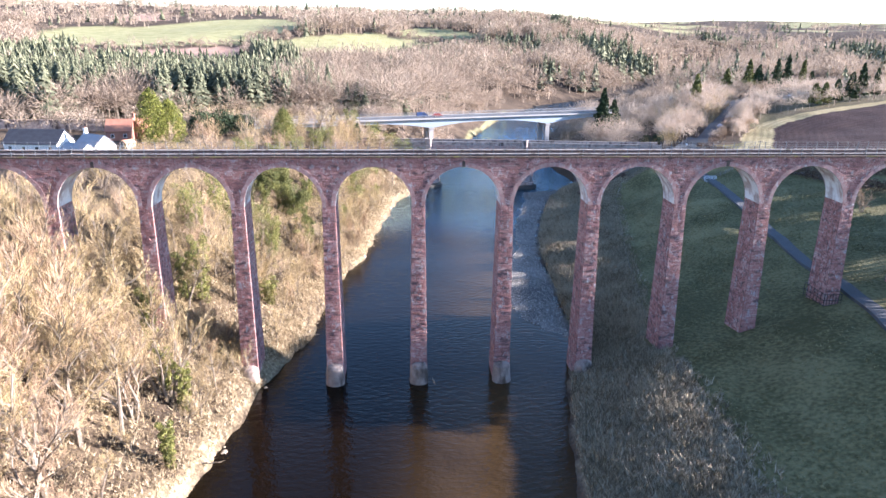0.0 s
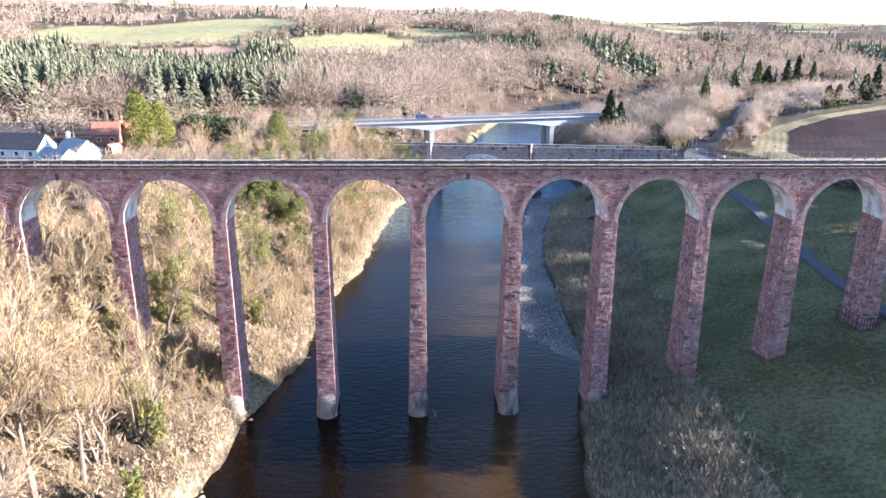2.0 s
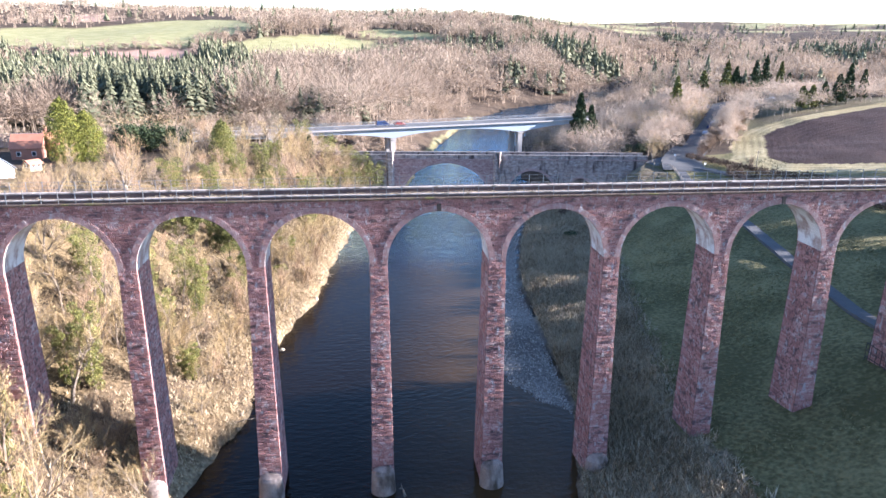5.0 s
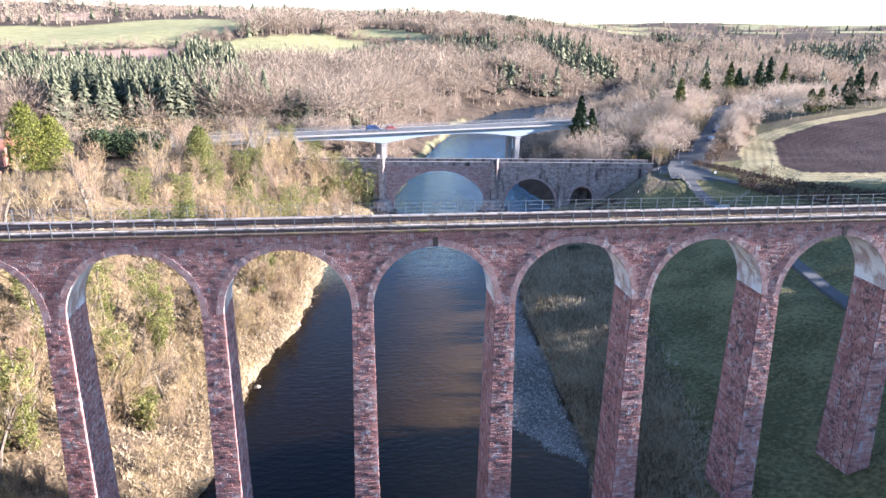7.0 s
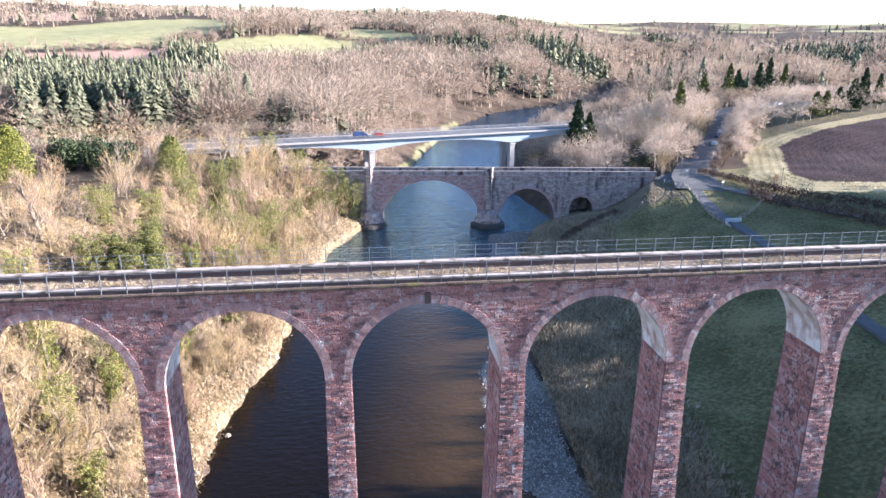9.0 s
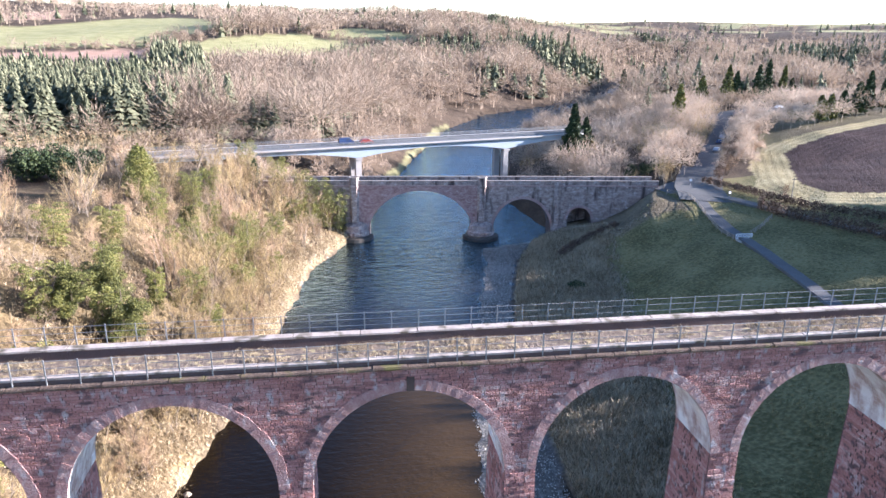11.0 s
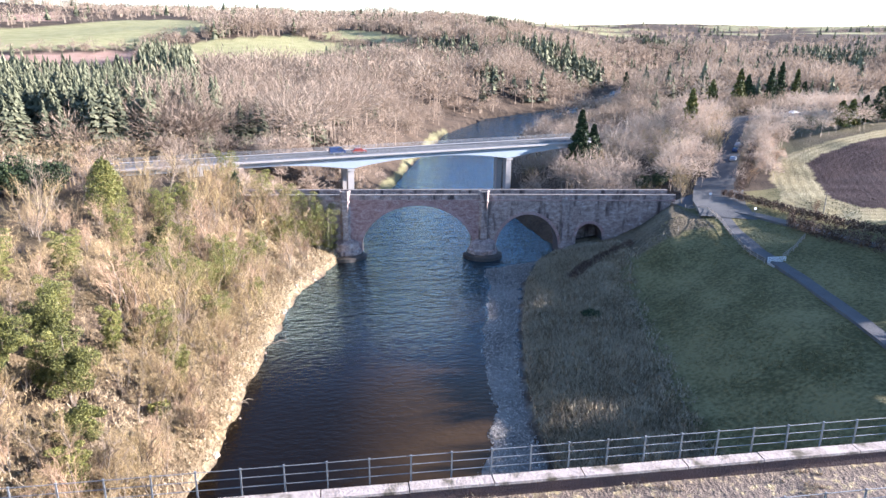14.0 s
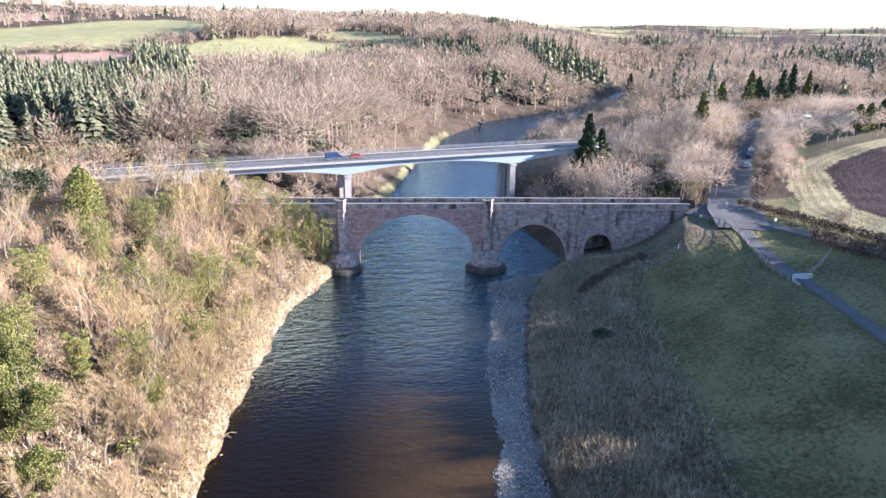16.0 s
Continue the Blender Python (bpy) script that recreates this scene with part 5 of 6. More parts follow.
evergreen("pine_tree", 87, 173, 17, 4.6, dark_leaf, "tall dark pine beside the modern bridge", "pine", 4200, 0.45)
evergreen("pine_tree", 131.5, 190, 20, 4.4, ivy, "sunlit green conifer over the grove", "pine", 5000, 0.45)
evergreen("pine_tree", 243, 478, 24, 6.0, dark_leaf, "tall dark conifer on the far river bank", "pine", 2600, 0.8)
for px_, py_, h in ((182, 236, 18), (190, 241, 20), (200, 239, 17), (211, 247, 21), (174, 244, 16), (223, 251, 18), (232, 256, 20), (196, 250, 19), (178, 172, 13), (184, 174, 14), (191, 176, 13), (199, 178, 14), (206, 181, 14), (214, 182, 14)):
    evergreen("pine_tree", px_, py_, h * rng.uniform(0.7, 1.2), h * rng.uniform(0.2, 0.34), dark_leaf if rng.uniform() < 0.55 else holly_leaf, "tall dark pine beyond the main road", "pine", 2400, 0.5, group="pines beyond the main road")
for px_, py_, h, w in ((-30, 57, 11, 4.6), (-34, 63, 13, 4.6), (-36.5, 57, 12, 4.0), (-27, 51.5, 6.5, 3.6)):
    evergreen("holly_tree", px_, py_, h, w * 0.85, holly_leaf, "broad green holly standing on the slope", "holly", 24000, 0.10, group="hollies on the slope")
IVY = "ivy-covered trunk standing in the bare wood"
for px_, py_, h, w in ((-33, 112, 9, 3.0), (-19, 97, 13, 3.2), (-20.5, 101, 10, 3.0), (-23.5, 88, 8.5, 3.4), (-25.5, 91, 8, 3.0), (-4.5, 128.5, 9.5, 3.2), (-11.5, 124.5, 8, 3.2), (-7.5, 126.5, 8, 2.6), (-36.5, 11, 13, 1.8), (-39, 10.5, 9, 1.6), (-33, 58, 8, 2.0), (-29, 69, 8, 1.8),
                       (-39, -4, 11, 1.4), (-31, 39, 9, 1.8), (-47, 35, 9, 2.4), (-37.5, 34, 14, 2.2), (-33.5, 39.5, 11, 2.6), (-30, 33, 9, 1.5), (-42, 26, 13, 2.0), (-44, 44, 11, 2.2), (-32, -12, 8, 1.3), (-35, -10, 7, 1.3), (-30.5, -22, 7, 1.1), (-48.6, -20.5, 13, 1.2), (-27.5, 103, 8, 2.8), (-37, 99, 8, 2.8), (-30, 118, 8, 2.6), (-15, 112, 8.5, 2.4), (-40, 84, 8, 2.8), (-46, 76, 8, 3.0), (-0.5, 129.5, 12.5, 3.0), (-5, 131, 13, 3.2), (-10, 130, 12.5, 3.0), (-16, 131.5, 12.5, 3.0), (-24, 133, 12, 3.0),
                       (-18, 84, 8, 2.6), (-21, 92, 9, 3.0), (-17, 106, 8, 2.6), (-24, 74, 9, 2.8), (-20.5, 68, 6, 2.0), (-31, 82, 9, 3.0), (-29, 92, 8, 2.6), (-26, 46, 6, 2.2), (-36, 70, 9, 2.6), (-33, 26, 9, 2.2), (-28, 20, 6, 1.8), (-40, 56, 9, 2.6), (-14, 97, 6, 2.2)):
    evergreen("ivy_tree", px_, py_, h, w * 0.98, ivy, IVY, "ivy", 9000, 0.09, group="ivy-covered trees")
for px_, py_, h, w in ((-27, 73, 3.5, 2.0), (-32, 105, 4, 2.6), (-21, 60, 2.5, 1.6), (-17, 78, 2.5, 1.5), (97, 146, 4.5, 3.0), (103, 150, 5, 2.6), (92, 146, 5, 2.4), (52.3, 85.5, 1.1, 2.3)):
    evergreen("holly_bush", px_, py_, h, w, dark_leaf if px_ > 0 else ivy, "glossy evergreen bush under the bare trees", "bush", 1500, 0.22, group="evergreen bushes")

# ---- far woods: too many and too small to count ----
def use_mask(x, y):
    u = land_use(x, y)
    return (u["pasture"] + u["redsoil"] + u["stubble"] + u["plough"] + u["meadow"] + u["reeds"]) < 0.5


def crowns(x, y, h, n, width, wide=0.42, lift=0.0):
    """Bare crowns: brushes of thin twigs fanning up and out of each tree's limbs in lumps, with a stem."""
    m = len(x)
    z = land(x, y)
    d = rng.normal(size=(m, n, 3))
    d[..., 2] = np.abs(d[..., 2]) * 0.95 - 0.30
    d /= np.linalg.norm(d, axis=2)[..., None]
    up = h * 0 + lift                             # clear stem under the crown
    heart = np.stack([x, y, z + (h + up) * 0.47], -1)[:, None]
    size = np.stack([(h - up) * wide, (h - up) * wide, (h - up) * 0.5], -1)[:, None] * rng.uniform(0.85, 1.15, (m, 1, 1))
    lump = 1 + 0.20 * np.sin(3 * d[..., :1] + 5 * d[..., 1:2] + x[:, None, None]) + 0.14 * np.sin(7 * d[..., 2:] + y[:, None, None])
    a = heart + d * size * lump * rng.uniform(0.06, 0.95, (m, n, 1)) ** 0.55
    out = d + rng.normal(size=(m, n, 3)) * 0.34 + np.array((0, 0, 0.22))
    b = a + out * (h[:, None, None] * rng.uniform(0.06, 0.14, (m, n, 1)))
    s = np.cross(b - a, rng.normal(size=(m, n, 3)))
    s = s / (np.linalg.norm(s, axis=2)[..., None] + 1e-9) * width[:, None, None]
    tri = np.stack([a - s, a + s, b], 2).reshape(-1, 3, 3)
    t = np.stack([x, y, z - 0.5], -1)
    o = np.stack([width * 1.6, width * 0.8, 0 * h], -1)
    stem = np.stack([t - o, t + o, t + np.stack([0 * h, 0 * h, h * 0.8], -1)], 1)
    return np.concatenate([tri, stem])


def spires(x, y, h, tiers, per):
    """Conifers: ragged drooping boughs, whorl on whorl, each a narrow kite."""
    m = len(x)
    z = land(x, y)
    out = []
    for i in range(tiers):
        t0 = i / tiers
        for j in range(per):
            a = 6.2832 * (j + rng.uniform(-0.5, 0.5, m)) / per + 2.4 * i
            rise = t0 + rng.uniform(0, 1, m) / tiers
            r = h * 0.285 * (1 - rise * 0.95) * rng.uniform(0.6, 1.2, m)
            zz = z + h * (0.08 + 0.86 * rise)
            w = 6.2832 / per * rng.uniform(0.45, 0.8, m)
            tip = zz - r * rng.uniform(0.0, 0.5, m)
            out.append(np.stack([np.stack([x, y, np.minimum(zz + h * 1.1 / tiers, z + h)], -1), np.stack([x + r * np.cos(a - w), y + r * np.sin(a - w), tip + h * rng.uniform(-0.02, 0.02, m)], -1), np.stack([x + r * np.cos(a + w), y + r * np.sin(a + w), tip], -1)], 1))
    return np.concatenate(out)


def scatter(n, d0, d1, a0, a1):
    d = np.sqrt(rng.uniform(d0 * d0, d1 * d1, n))
    a = rng.uniform(a0, a1, n)
    x, y = 8 + d * np.sin(a), d * np.cos(a)
    lx, rx = lerp(y, BANK_Y, LEFT_X), lerp(y, BANK_Y, RIGHT_X)
    mb = np.abs((y - 147.2) - (x + 62) * 0.17 - 5)
    ok = use_mask(x, y) & ((lx - x > 8) | (x - rx > 7) | (y > 780)) & (y > 128) & ~((mb < 11) & (x < 100) & (x > -110))
    rd = lerp(y, (119, 129, 143, 157, 178, 209, 216), (86, 104, 116, 126, 142, 164, 168))
    ok &= ~((x > 40) & (y < 216) & (x < rd + 11)) & ~((x > 110) & (y < 150)) & ~((x > 110) & (y < 9 + lerp(x, (150, 170, 210, 262, 400), (214, 216, 221, 240, 300))))
    return x[ok], y[ok], d[ok], a[ok]


def spruce_share(x, y, d, a):
    s = 0.05 + 0.30 * (wave(x, y, 45) > 0.55)
    s = np.where((a < -0.25) & (d < 540) & (d > 205) & ~((a > -0.36) & (d < 250)) & (wave(x, y, 38, 1) > -0.75), 0.96, s)
    s = np.where((y > 575) & (y < 680) & (x > -45) & (x < 150), 0.92, s)
    s = np.where((a > 0.22) & (d > 260), np.where(wave(x, y, 62, 1) + 0.5 * wave(x, y, 23, 2) > 0.42, 0.9, 0.04), s)
    return s


sx, sy, sh = np.array(soft).T
sh = sh * (1 + 0.25 * wave(sx, sy, 9.0, 1))
bulk("bare_woodland", crowns(sx, sy, sh * 1.1, 330, np.full(len(sx), 0.055), 0.44, lift=1.2), grove_twig, label="brown-grey bare trees standing close together", category="woodland")
x, y, d, a = (np.concatenate(q) for q in zip(scatter(9000, 150, 760, -0.86, 0.95), scatter(4200, 205, 540, -0.86, -0.25)))
keep = rng.uniform(0, 1, len(x)) < np.where(d < 330, 1.0, 0.62)
x, y, d, a = x[keep], y[keep], d[keep], a[keep]
spit = (x > lerp(y, BANK_Y, RIGHT_X)) & (x - lerp(y, BANK_Y, RIGHT_X) < 62) & (y > 222) & (y < 480)
near_edge = np.minimum(np.abs(lerp(y, BANK_Y, LEFT_X) - x), np.abs(x - lerp(y, BANK_Y, RIGHT_X))) < np.where(y > 780, -1, np.where(y > 490, 14, 22))
low = np.ones(len(x))                            # younger growth below the fields
for step in (20, 45, 75, 110):
    far_use = land_use(x + step * np.sin(a), y + step * np.cos(a))
    low = np.where(far_use["pasture"] + far_use["redsoil"] > 0.5, np.minimum(low, 0.22 + step * 0.0035), low)
sp = (rng.uniform(0, 1, len(x)) < spruce_share(x, y, d, a)) & ~near_edge & ~spit & (d > 205)
h = rng.uniform(15, 24, len(x)) * np.where(near_edge, np.where(y > 420, 0.6, 0.55), np.where(spit, 0.42, 1.0)) * low
h = h * (0.92 + 0.28 * wave(x, y, 17.0, 2) + 0.12 * wave(x, y, 41.0, 1))
h = np.where((d < 200) & (a < -0.1), np.minimum(h, 8), h)
h = np.where((x > 140) & (y < 300), np.minimum(h, 9), h)          # open growth about the main road
b = ~sp
n1 = b & (d < 360)
bulk("bare_woodland", crowns(x[n1], y[n1], h[n1], 300, np.full(n1.sum(), 0.105), 0.50), twig_far, label="bare winter woodland filling the valley", category="woodland")
n2 = b & (d >= 360)
bulk("bare_woodland", crowns(x[n2], y[n2], h[n2], 150, 0.17 + 0.0002 * d[n2], 0.52), twig_far, label="bare winter woodland on the hillside", category="woodland")
hs = rng.uniform(13, 21, len(x)) * np.maximum(low, 0.5) * np.where(a < -0.2, 1.25, np.where((a > 0.3) & (d > 420), 1.3, 1.0))
n3 = sp & (d < 300)
bulk("spruce_plantation", spires(x[n3], y[n3], hs[n3], 24, 15), conifer_far, label="dark green spruce plantation among bare woods", category="woodland")
n3 = sp & (d >= 300) & (d < 360)
bulk("spruce_plantation", spires(x[n3], y[n3], hs[n3], 17, 11), conifer_far, label="dark green spruce plantation among bare woods", category="woodland")
n4 = sp & (d >= 360)
hx, hy = [], []
for poly in FIELDS["pasture"][:3] + FIELDS["redsoil"][:2]:
    for (xa, ya), (xb, yb) in zip(poly, poly[1:] + poly[:1]):
        for q in np.arange(0, 1, 11 / max(11, math.hypot(xb - xa, yb - ya))):
            if rng.uniform() < 0.62:
                hx.append(xa + (xb - xa) * q + rng.uniform(-4, 4)), hy.append(ya + (yb - ya) * q + rng.uniform(-4, 4))
hx, hy = np.array(hx), np.array(hy)
bulk("hedgerow_trees", crowns(hx, hy, rng.uniform(4, 13, len(hx)), 120, np.full(len(hx), 0.16), 0.45), twig_far, label="bare hedgerow trees between the fields", category="woodland")
bulk("spruce_plantation", spires(x[n4], y[n4], hs[n4], 8, 6), conifer_far, label="far dark green spruces on the hillside", category="woodland")
x, y, d, a = (np.concatenate(q) for q in zip(scatter(12000, 760, 2700, -0.80, 0.85), scatter(2600, 740, 1100, -0.1, 0.62)))
keep = (rng.uniform(0, 1, len(x)) < smooth(2900, 900, d)) & ((wave(x, y, 120, 2) > -0.7) | (a > 0.25)) & ~((a > 0.08) & (d > 1250) & (rng.uniform(0, 1, len(x)) < 0.55))
x, y, d, a = x[keep], y[keep], d[keep], a[keep]
sp = rng.uniform(0, 1, len(x)) < spruce_share(x, y, d, a)
h = rng.uniform(12, 18, len(x)) * (0.9 + 0.35 * wave(x, y, 33.0, 2))
bulk("bare_woodland", crowns(x[~sp], y[~sp], h[~sp], 46, 0.32 + d[~sp] * 0.00028, 0.55), twig_far, label="distant bare woods on the ridge", category="woodland")
bulk("spruce_plantation", spires(x[sp], y[sp], h[sp] * 1.1, 4, 5), conifer_far, label="distant dark conifers on the ridge", category="woodland")
# scrub and twigs under the bank trees, and on the terrace behind them
ys = np.concatenate([rng.uniform(-55, 190, 2600), rng.uniform(-50, 125, 1700), rng.uniform(-50, 128, 500)])
xs = lerp(ys, BANK_Y, LEFT_X) - np.concatenate([rng.uniform(2.5, 120, 2600), rng.uniform(1.2, 34, 1700), rng.uniform(0.2, 4, 500)])
ok = ~((xs > -122) & (xs < -56) & (ys > 60) & (ys < 134)) & ~((ys > -3) & (ys < 6.5) & (xs > -36)) & ((np.abs((ys - 147.2) - (xs + 62) * 0.17 - 5) > 8) | (xs > -30)) & ~((ys > 120) & (ys < 140) & (xs > -40))
xs, ys = xs[ok], ys[ok]
tall = np.where((lerp(ys, BANK_Y, LEFT_X) - xs > 62) & (ys > 110), rng.uniform(6, 10, len(xs)), rng.uniform(1.2, 4.6, len(xs)))
bulk("undergrowth", crowns(xs, ys, tall, 44, 0.020 + 0.004 * tall, 0.55), scrub, label="tangled bare scrub under the bank trees", category="undergrowth")


# ---- grasses, reeds, shingle ----
def tufts(x, y, h, blades, lean, width, z=None):
    m = len(x)
    z = land(x, y) if z is None else z
    base = np.stack([x, y, z - 0.03], -1)[:, None] + np.concatenate([rng.normal(size=(m, blades, 2)) * 0.14 * h[:, None, None], np.zeros((m, blades, 1))], 2)
    a = rng.uniform(0, 6.2832, (m, blades))
    ln = lean * rng.uniform(0.3, 1.2, (m, blades))
    tip = base + np.stack([np.cos(a) * ln, np.sin(a) * ln, np.ones_like(a)], -1) * (h[:, None, None] * rng.uniform(0.6, 1.15, (m, blades, 1)))
    b = rng.uniform(0, 6.2832, (m, blades))
    s = np.stack([np.cos(b), np.sin(b), 0 * b], -1) * width
    return np.stack([base - s, base + s, tip], 2).reshape(-1, 3, 3)


n = 32000
ys = rng.uniform(-46, 120, n)
lo, hi = lerp(ys, BANK_Y, RIGHT_X), fence_x(ys)
xs = lo + 0.8 + (hi - lo - 0.8 + 5 * rng.uniform(0, 1, n) ** 2 - 2) * rng.uniform(0, 1, n)
ok = ~((np.abs(ys - 1.8) < 2.4) & (np.abs((xs - X4 + 2) % PITCH - 2) < 1.6))
xs, ys = xs[ok], ys[ok]
bulk("reed_bed", tufts(xs, ys, rng.uniform(0.5, 1.25, len(xs)), 6, 0.75, 0.07), reed, label="matted dead reeds along the river bank", category="reeds")
n = 11000
ys = rng.uniform(-50, 130, n)
xs = lerp(ys, BANK_Y, LEFT_X) - rng.uniform(0.4, 1, n) ** 2 * rng.uniform(1, 40, n)
bulk("bank_grass", tufts(xs, ys, rng.uniform(0.35, 0.95, n), 6, 0.8, 0.05), dry_grass, label="pale dry grass on the eroded bank", category="grass")
n = 22000
ys = rng.uniform(-40, 112, n)
xs = fence_x(ys) + rng.uniform(0, 1, n) ** 1.2 * 56
ys = np.where(rng.uniform(0, 1, n) < 0.35, rng.uniform(14, 62, n), ys)
xs = np.maximum(xs, fence_x(ys))
ok = (wave(xs, ys, 2.2) + wave(xs, ys, 6.0, 1) > -0.4) & (np.abs(xs - lerp(ys, (-30, -8, 4, 17, 26, 66, 87, 115), (68, 72.5, 74.8, 76, 77.9, 86.1, 89.5, 93.9))) > 2.2)
xs, ys = xs[ok], ys[ok]
bulk("meadow_grass", tufts(xs, ys, rng.uniform(0.12, 0.42, len(xs)), 5, 0.9, 0.04), green_grass, label="tussocky winter meadow grass", category="grass")
n = 9000
xs, ys = rng.uniform(-60, 90, n), rng.uniform(0.85, DEEP - 0.85, n)
ok = wave(xs, ys, 1.7) + 0.4 * wave(xs, ys * 3, 0.6, 1) > 0.0
xs, ys = xs[ok], ys[ok]
trackbed_grass = bulk("trackbed_grass", tufts(xs, ys, rng.uniform(0.12, 0.38, len(xs)), 10, 0.8, 0.010, np.full(len(xs), BED)), dry_grass, label="dry grass tufts growing in the ballast", category="grass")
n = 15000
ys = rng.uniform(8, 124, n)
lo, hi = shoal_x(ys), lerp(ys, BANK_Y, RIGHT_X)
xs = lo - 0.8 + np.maximum(hi - lo + 0.8, 0.01) * rng.uniform(0, 1, n) ** 0.9
xs = np.where(rng.uniform(0, 1, n) < 0.18, lo - 3.2 * rng.uniform(0, 1, n) ** 1.6, xs)
r = rng.uniform(0.05, 0.15, n)
zz = np.maximum(land(xs, ys), -0.12)
peb = []
ang = np.arange(5) * 6.2832 / 5
ring = np.stack([xs[:, None] + r[:, None] * np.cos(ang) * rng.uniform(0.7, 1.2, (n, 5)), ys[:, None] + r[:, None] * np.sin(ang) * rng.uniform(0.7, 1.2, (n, 5)), np.repeat(zz[:, None] - 0.02, 5, 1)], -1)
capp = np.stack([xs, ys, zz + r * 0.75], -1)
for j in range(5):
    peb.append(np.stack([ring[:, j], ring[:, (j + 1) % 5], capp], 1))
bulk("shingle", np.concatenate(peb), pebble, label="grey shingle bar at the water's edge", category="shingle")


# ---- paths, roads, fences ----
def ribbon(name, pts, width, mat, label, category, lift=0.06, step=2.0):
    s = Solid()
    P = [Vector((a, b, 0)) for a, b in pts]
    line = []
    for a, b in zip(P, P[1:]):
        n_ = max(1, int((b - a).length / step))
        line += [a.lerp(b, i / n_) for i in range(n_)]
    line.append(P[-1])
    v = []
    for i, p in enumerate(line):
        d = (line[min(i + 1, len(line) - 1)] - line[max(i - 1, 0)]).normalized()
        nn = Vector((-d.y, d.x, 0))
        zc = max(float(land(p.x + nn.x * e * width, p.y + nn.y * e * width)) for e in (-0.5, 0, 0.5)) + lift
        for e in (-0.5, 0.5):
            q = p + nn * e * width
            v += [(q.x, q.y, zc), (q.x, q.y, zc - 0.6)]
    f = []
    for i in range(len(line) - 1):
        o = 4 * i
        f += [(o, o + 4, o + 6, o + 2), (o + 1, o + 5, o + 4, o), (o + 2, o + 6, o + 7, o + 3)]
    s.add(v, f)
    return tagged(part(name, s, mat), label, category, kind="structure")


ribbon("path", [(18, -160), (40, -90), (60, -40), (68, -24), (72.5, -8), (74.8, 4), (76, 17), (77.9, 26), (86.1, 66), (88.9, 83)], 2.6, tarmac, "dark tarmac path crossing the meadow", "path")
ribbon("lane", [(88.9, 83.5), (91.7, 102), (94.5, 113), (93, 122)], 3.0, tarmac, "narrow lane up to the road", "lane", 0.08)
ribbon("road", [(94, 107), (98.5, 118), (106, 130), (114, 141)], 12.5, road_far, "broad grey tarmac road junction", "road", 0.03)
ribbon("road", [(89, 120.6), (93, 121.8), (104, 129), (116, 143), (126, 157), (142, 178), (164, 209)], 6.8, tarmac, "grey tarmac road beside the grove", "road", 0.05)
ribbon("road", [(96, 124), (98, 112), (102, 105), (106, 93), (110, 80), (118, 55)], 3.2, road_far, "narrow side road between hedges", "road", 0.10)
ribbon("main_road", [(150, 214), (170, 216), (210, 221), (262, 240)], 9, road_far, "broad main road beyond the grove", "road", 0.12)


def fence(name, pts, mat, label, spacing, rails, h, post=0.05, rail=0.03):
    top = thing(name, label, "fence")
    pm = Solid().box(-post, -post, -0.4, post, post, h).mesh("post", mat)
    spots = []
    for (xa, ya), (xb, yb) in zip(pts, pts[1:]):
        n_ = max(1, int(math.hypot(xb - xa, yb - ya) / spacing))
        spots += [(xa + (xb - xa) * i / n_, ya + (yb - ya) * i / n_) for i in range(n_)]
    spots.append(pts[-1])
    at = [Vector((a, b, float(land(a, b)))) for a, b in spots]
    for p in at:
        o = part("post", pm, mat, top)
        o.matrix_basis = pose(*p, rng.uniform(-3, 3), rng.uniform(-3, 3), rng.uniform(0, 90))
    for hh in rails:
        s = Solid()
        for a, b in zip(at, at[1:]):
            s.tube(a + Vector((0, 0, hh)), b + Vector((0, 0, hh)), rail, rail, 4, False)
        part("rail", s, mat, top)


fence("wire_fence", [(float(fence_x(y_)), y_) for y_ in range(-40, 104, 12)] + [(69, 104), (80, 104.5)], timber, "thin pale post and wire fence along the meadow", 3.2, (0.5, 0.8, 1.05), 1.1, 0.045, 0.008)
fence("timber_fence", [(86.9, 84), (88, 92), (90, 102), (92.3, 113), (89, 117.5)], timber, "pale post and rail fence beside the lane", 2.4, (0.45, 0.8, 1.15), 1.25, 0.07, 0.05)
fence("timber_fence", [(90.8, 84), (95, 86.5), (101, 91)], timber, "pale post and rail fence beside the lane", 2.4, (0.45, 0.8, 1.15), 1.25, 0.07, 0.05)
gate = thing("field_gate", "pale wooden gate across the end of the path", "gate", pose(86.9, 83.2, float(land(88.9, 83)) + 0.05))
part("gate_frame", Solid().box(0, -0.05, 0.15, 3.8, 0.05, 0.25).box(0, -0.05, 1.05, 3.8, 0.05, 1.17).box(0, -0.05, 0.15, 0.1, 0.05, 1.17).box(3.7, -0.05, 0.15, 3.8, 0.05, 1.17), white_paint, gate)
for hh in (0.42, 0.62, 0.84):
    part("gate_bar", Solid().box(0.1, -0.03, hh, 3.7, 0.03, hh + 0.08), white_paint, gate)
slab_ = Solid().box(87.2, 81.6, float(land(88.4, 82)) - 0.5, 90.4, 83.6, float(land(88.4, 82)) + 0.12)
tagged(part("cattle_grid", slab_, concrete), "pale concrete apron at the path end", "apron")


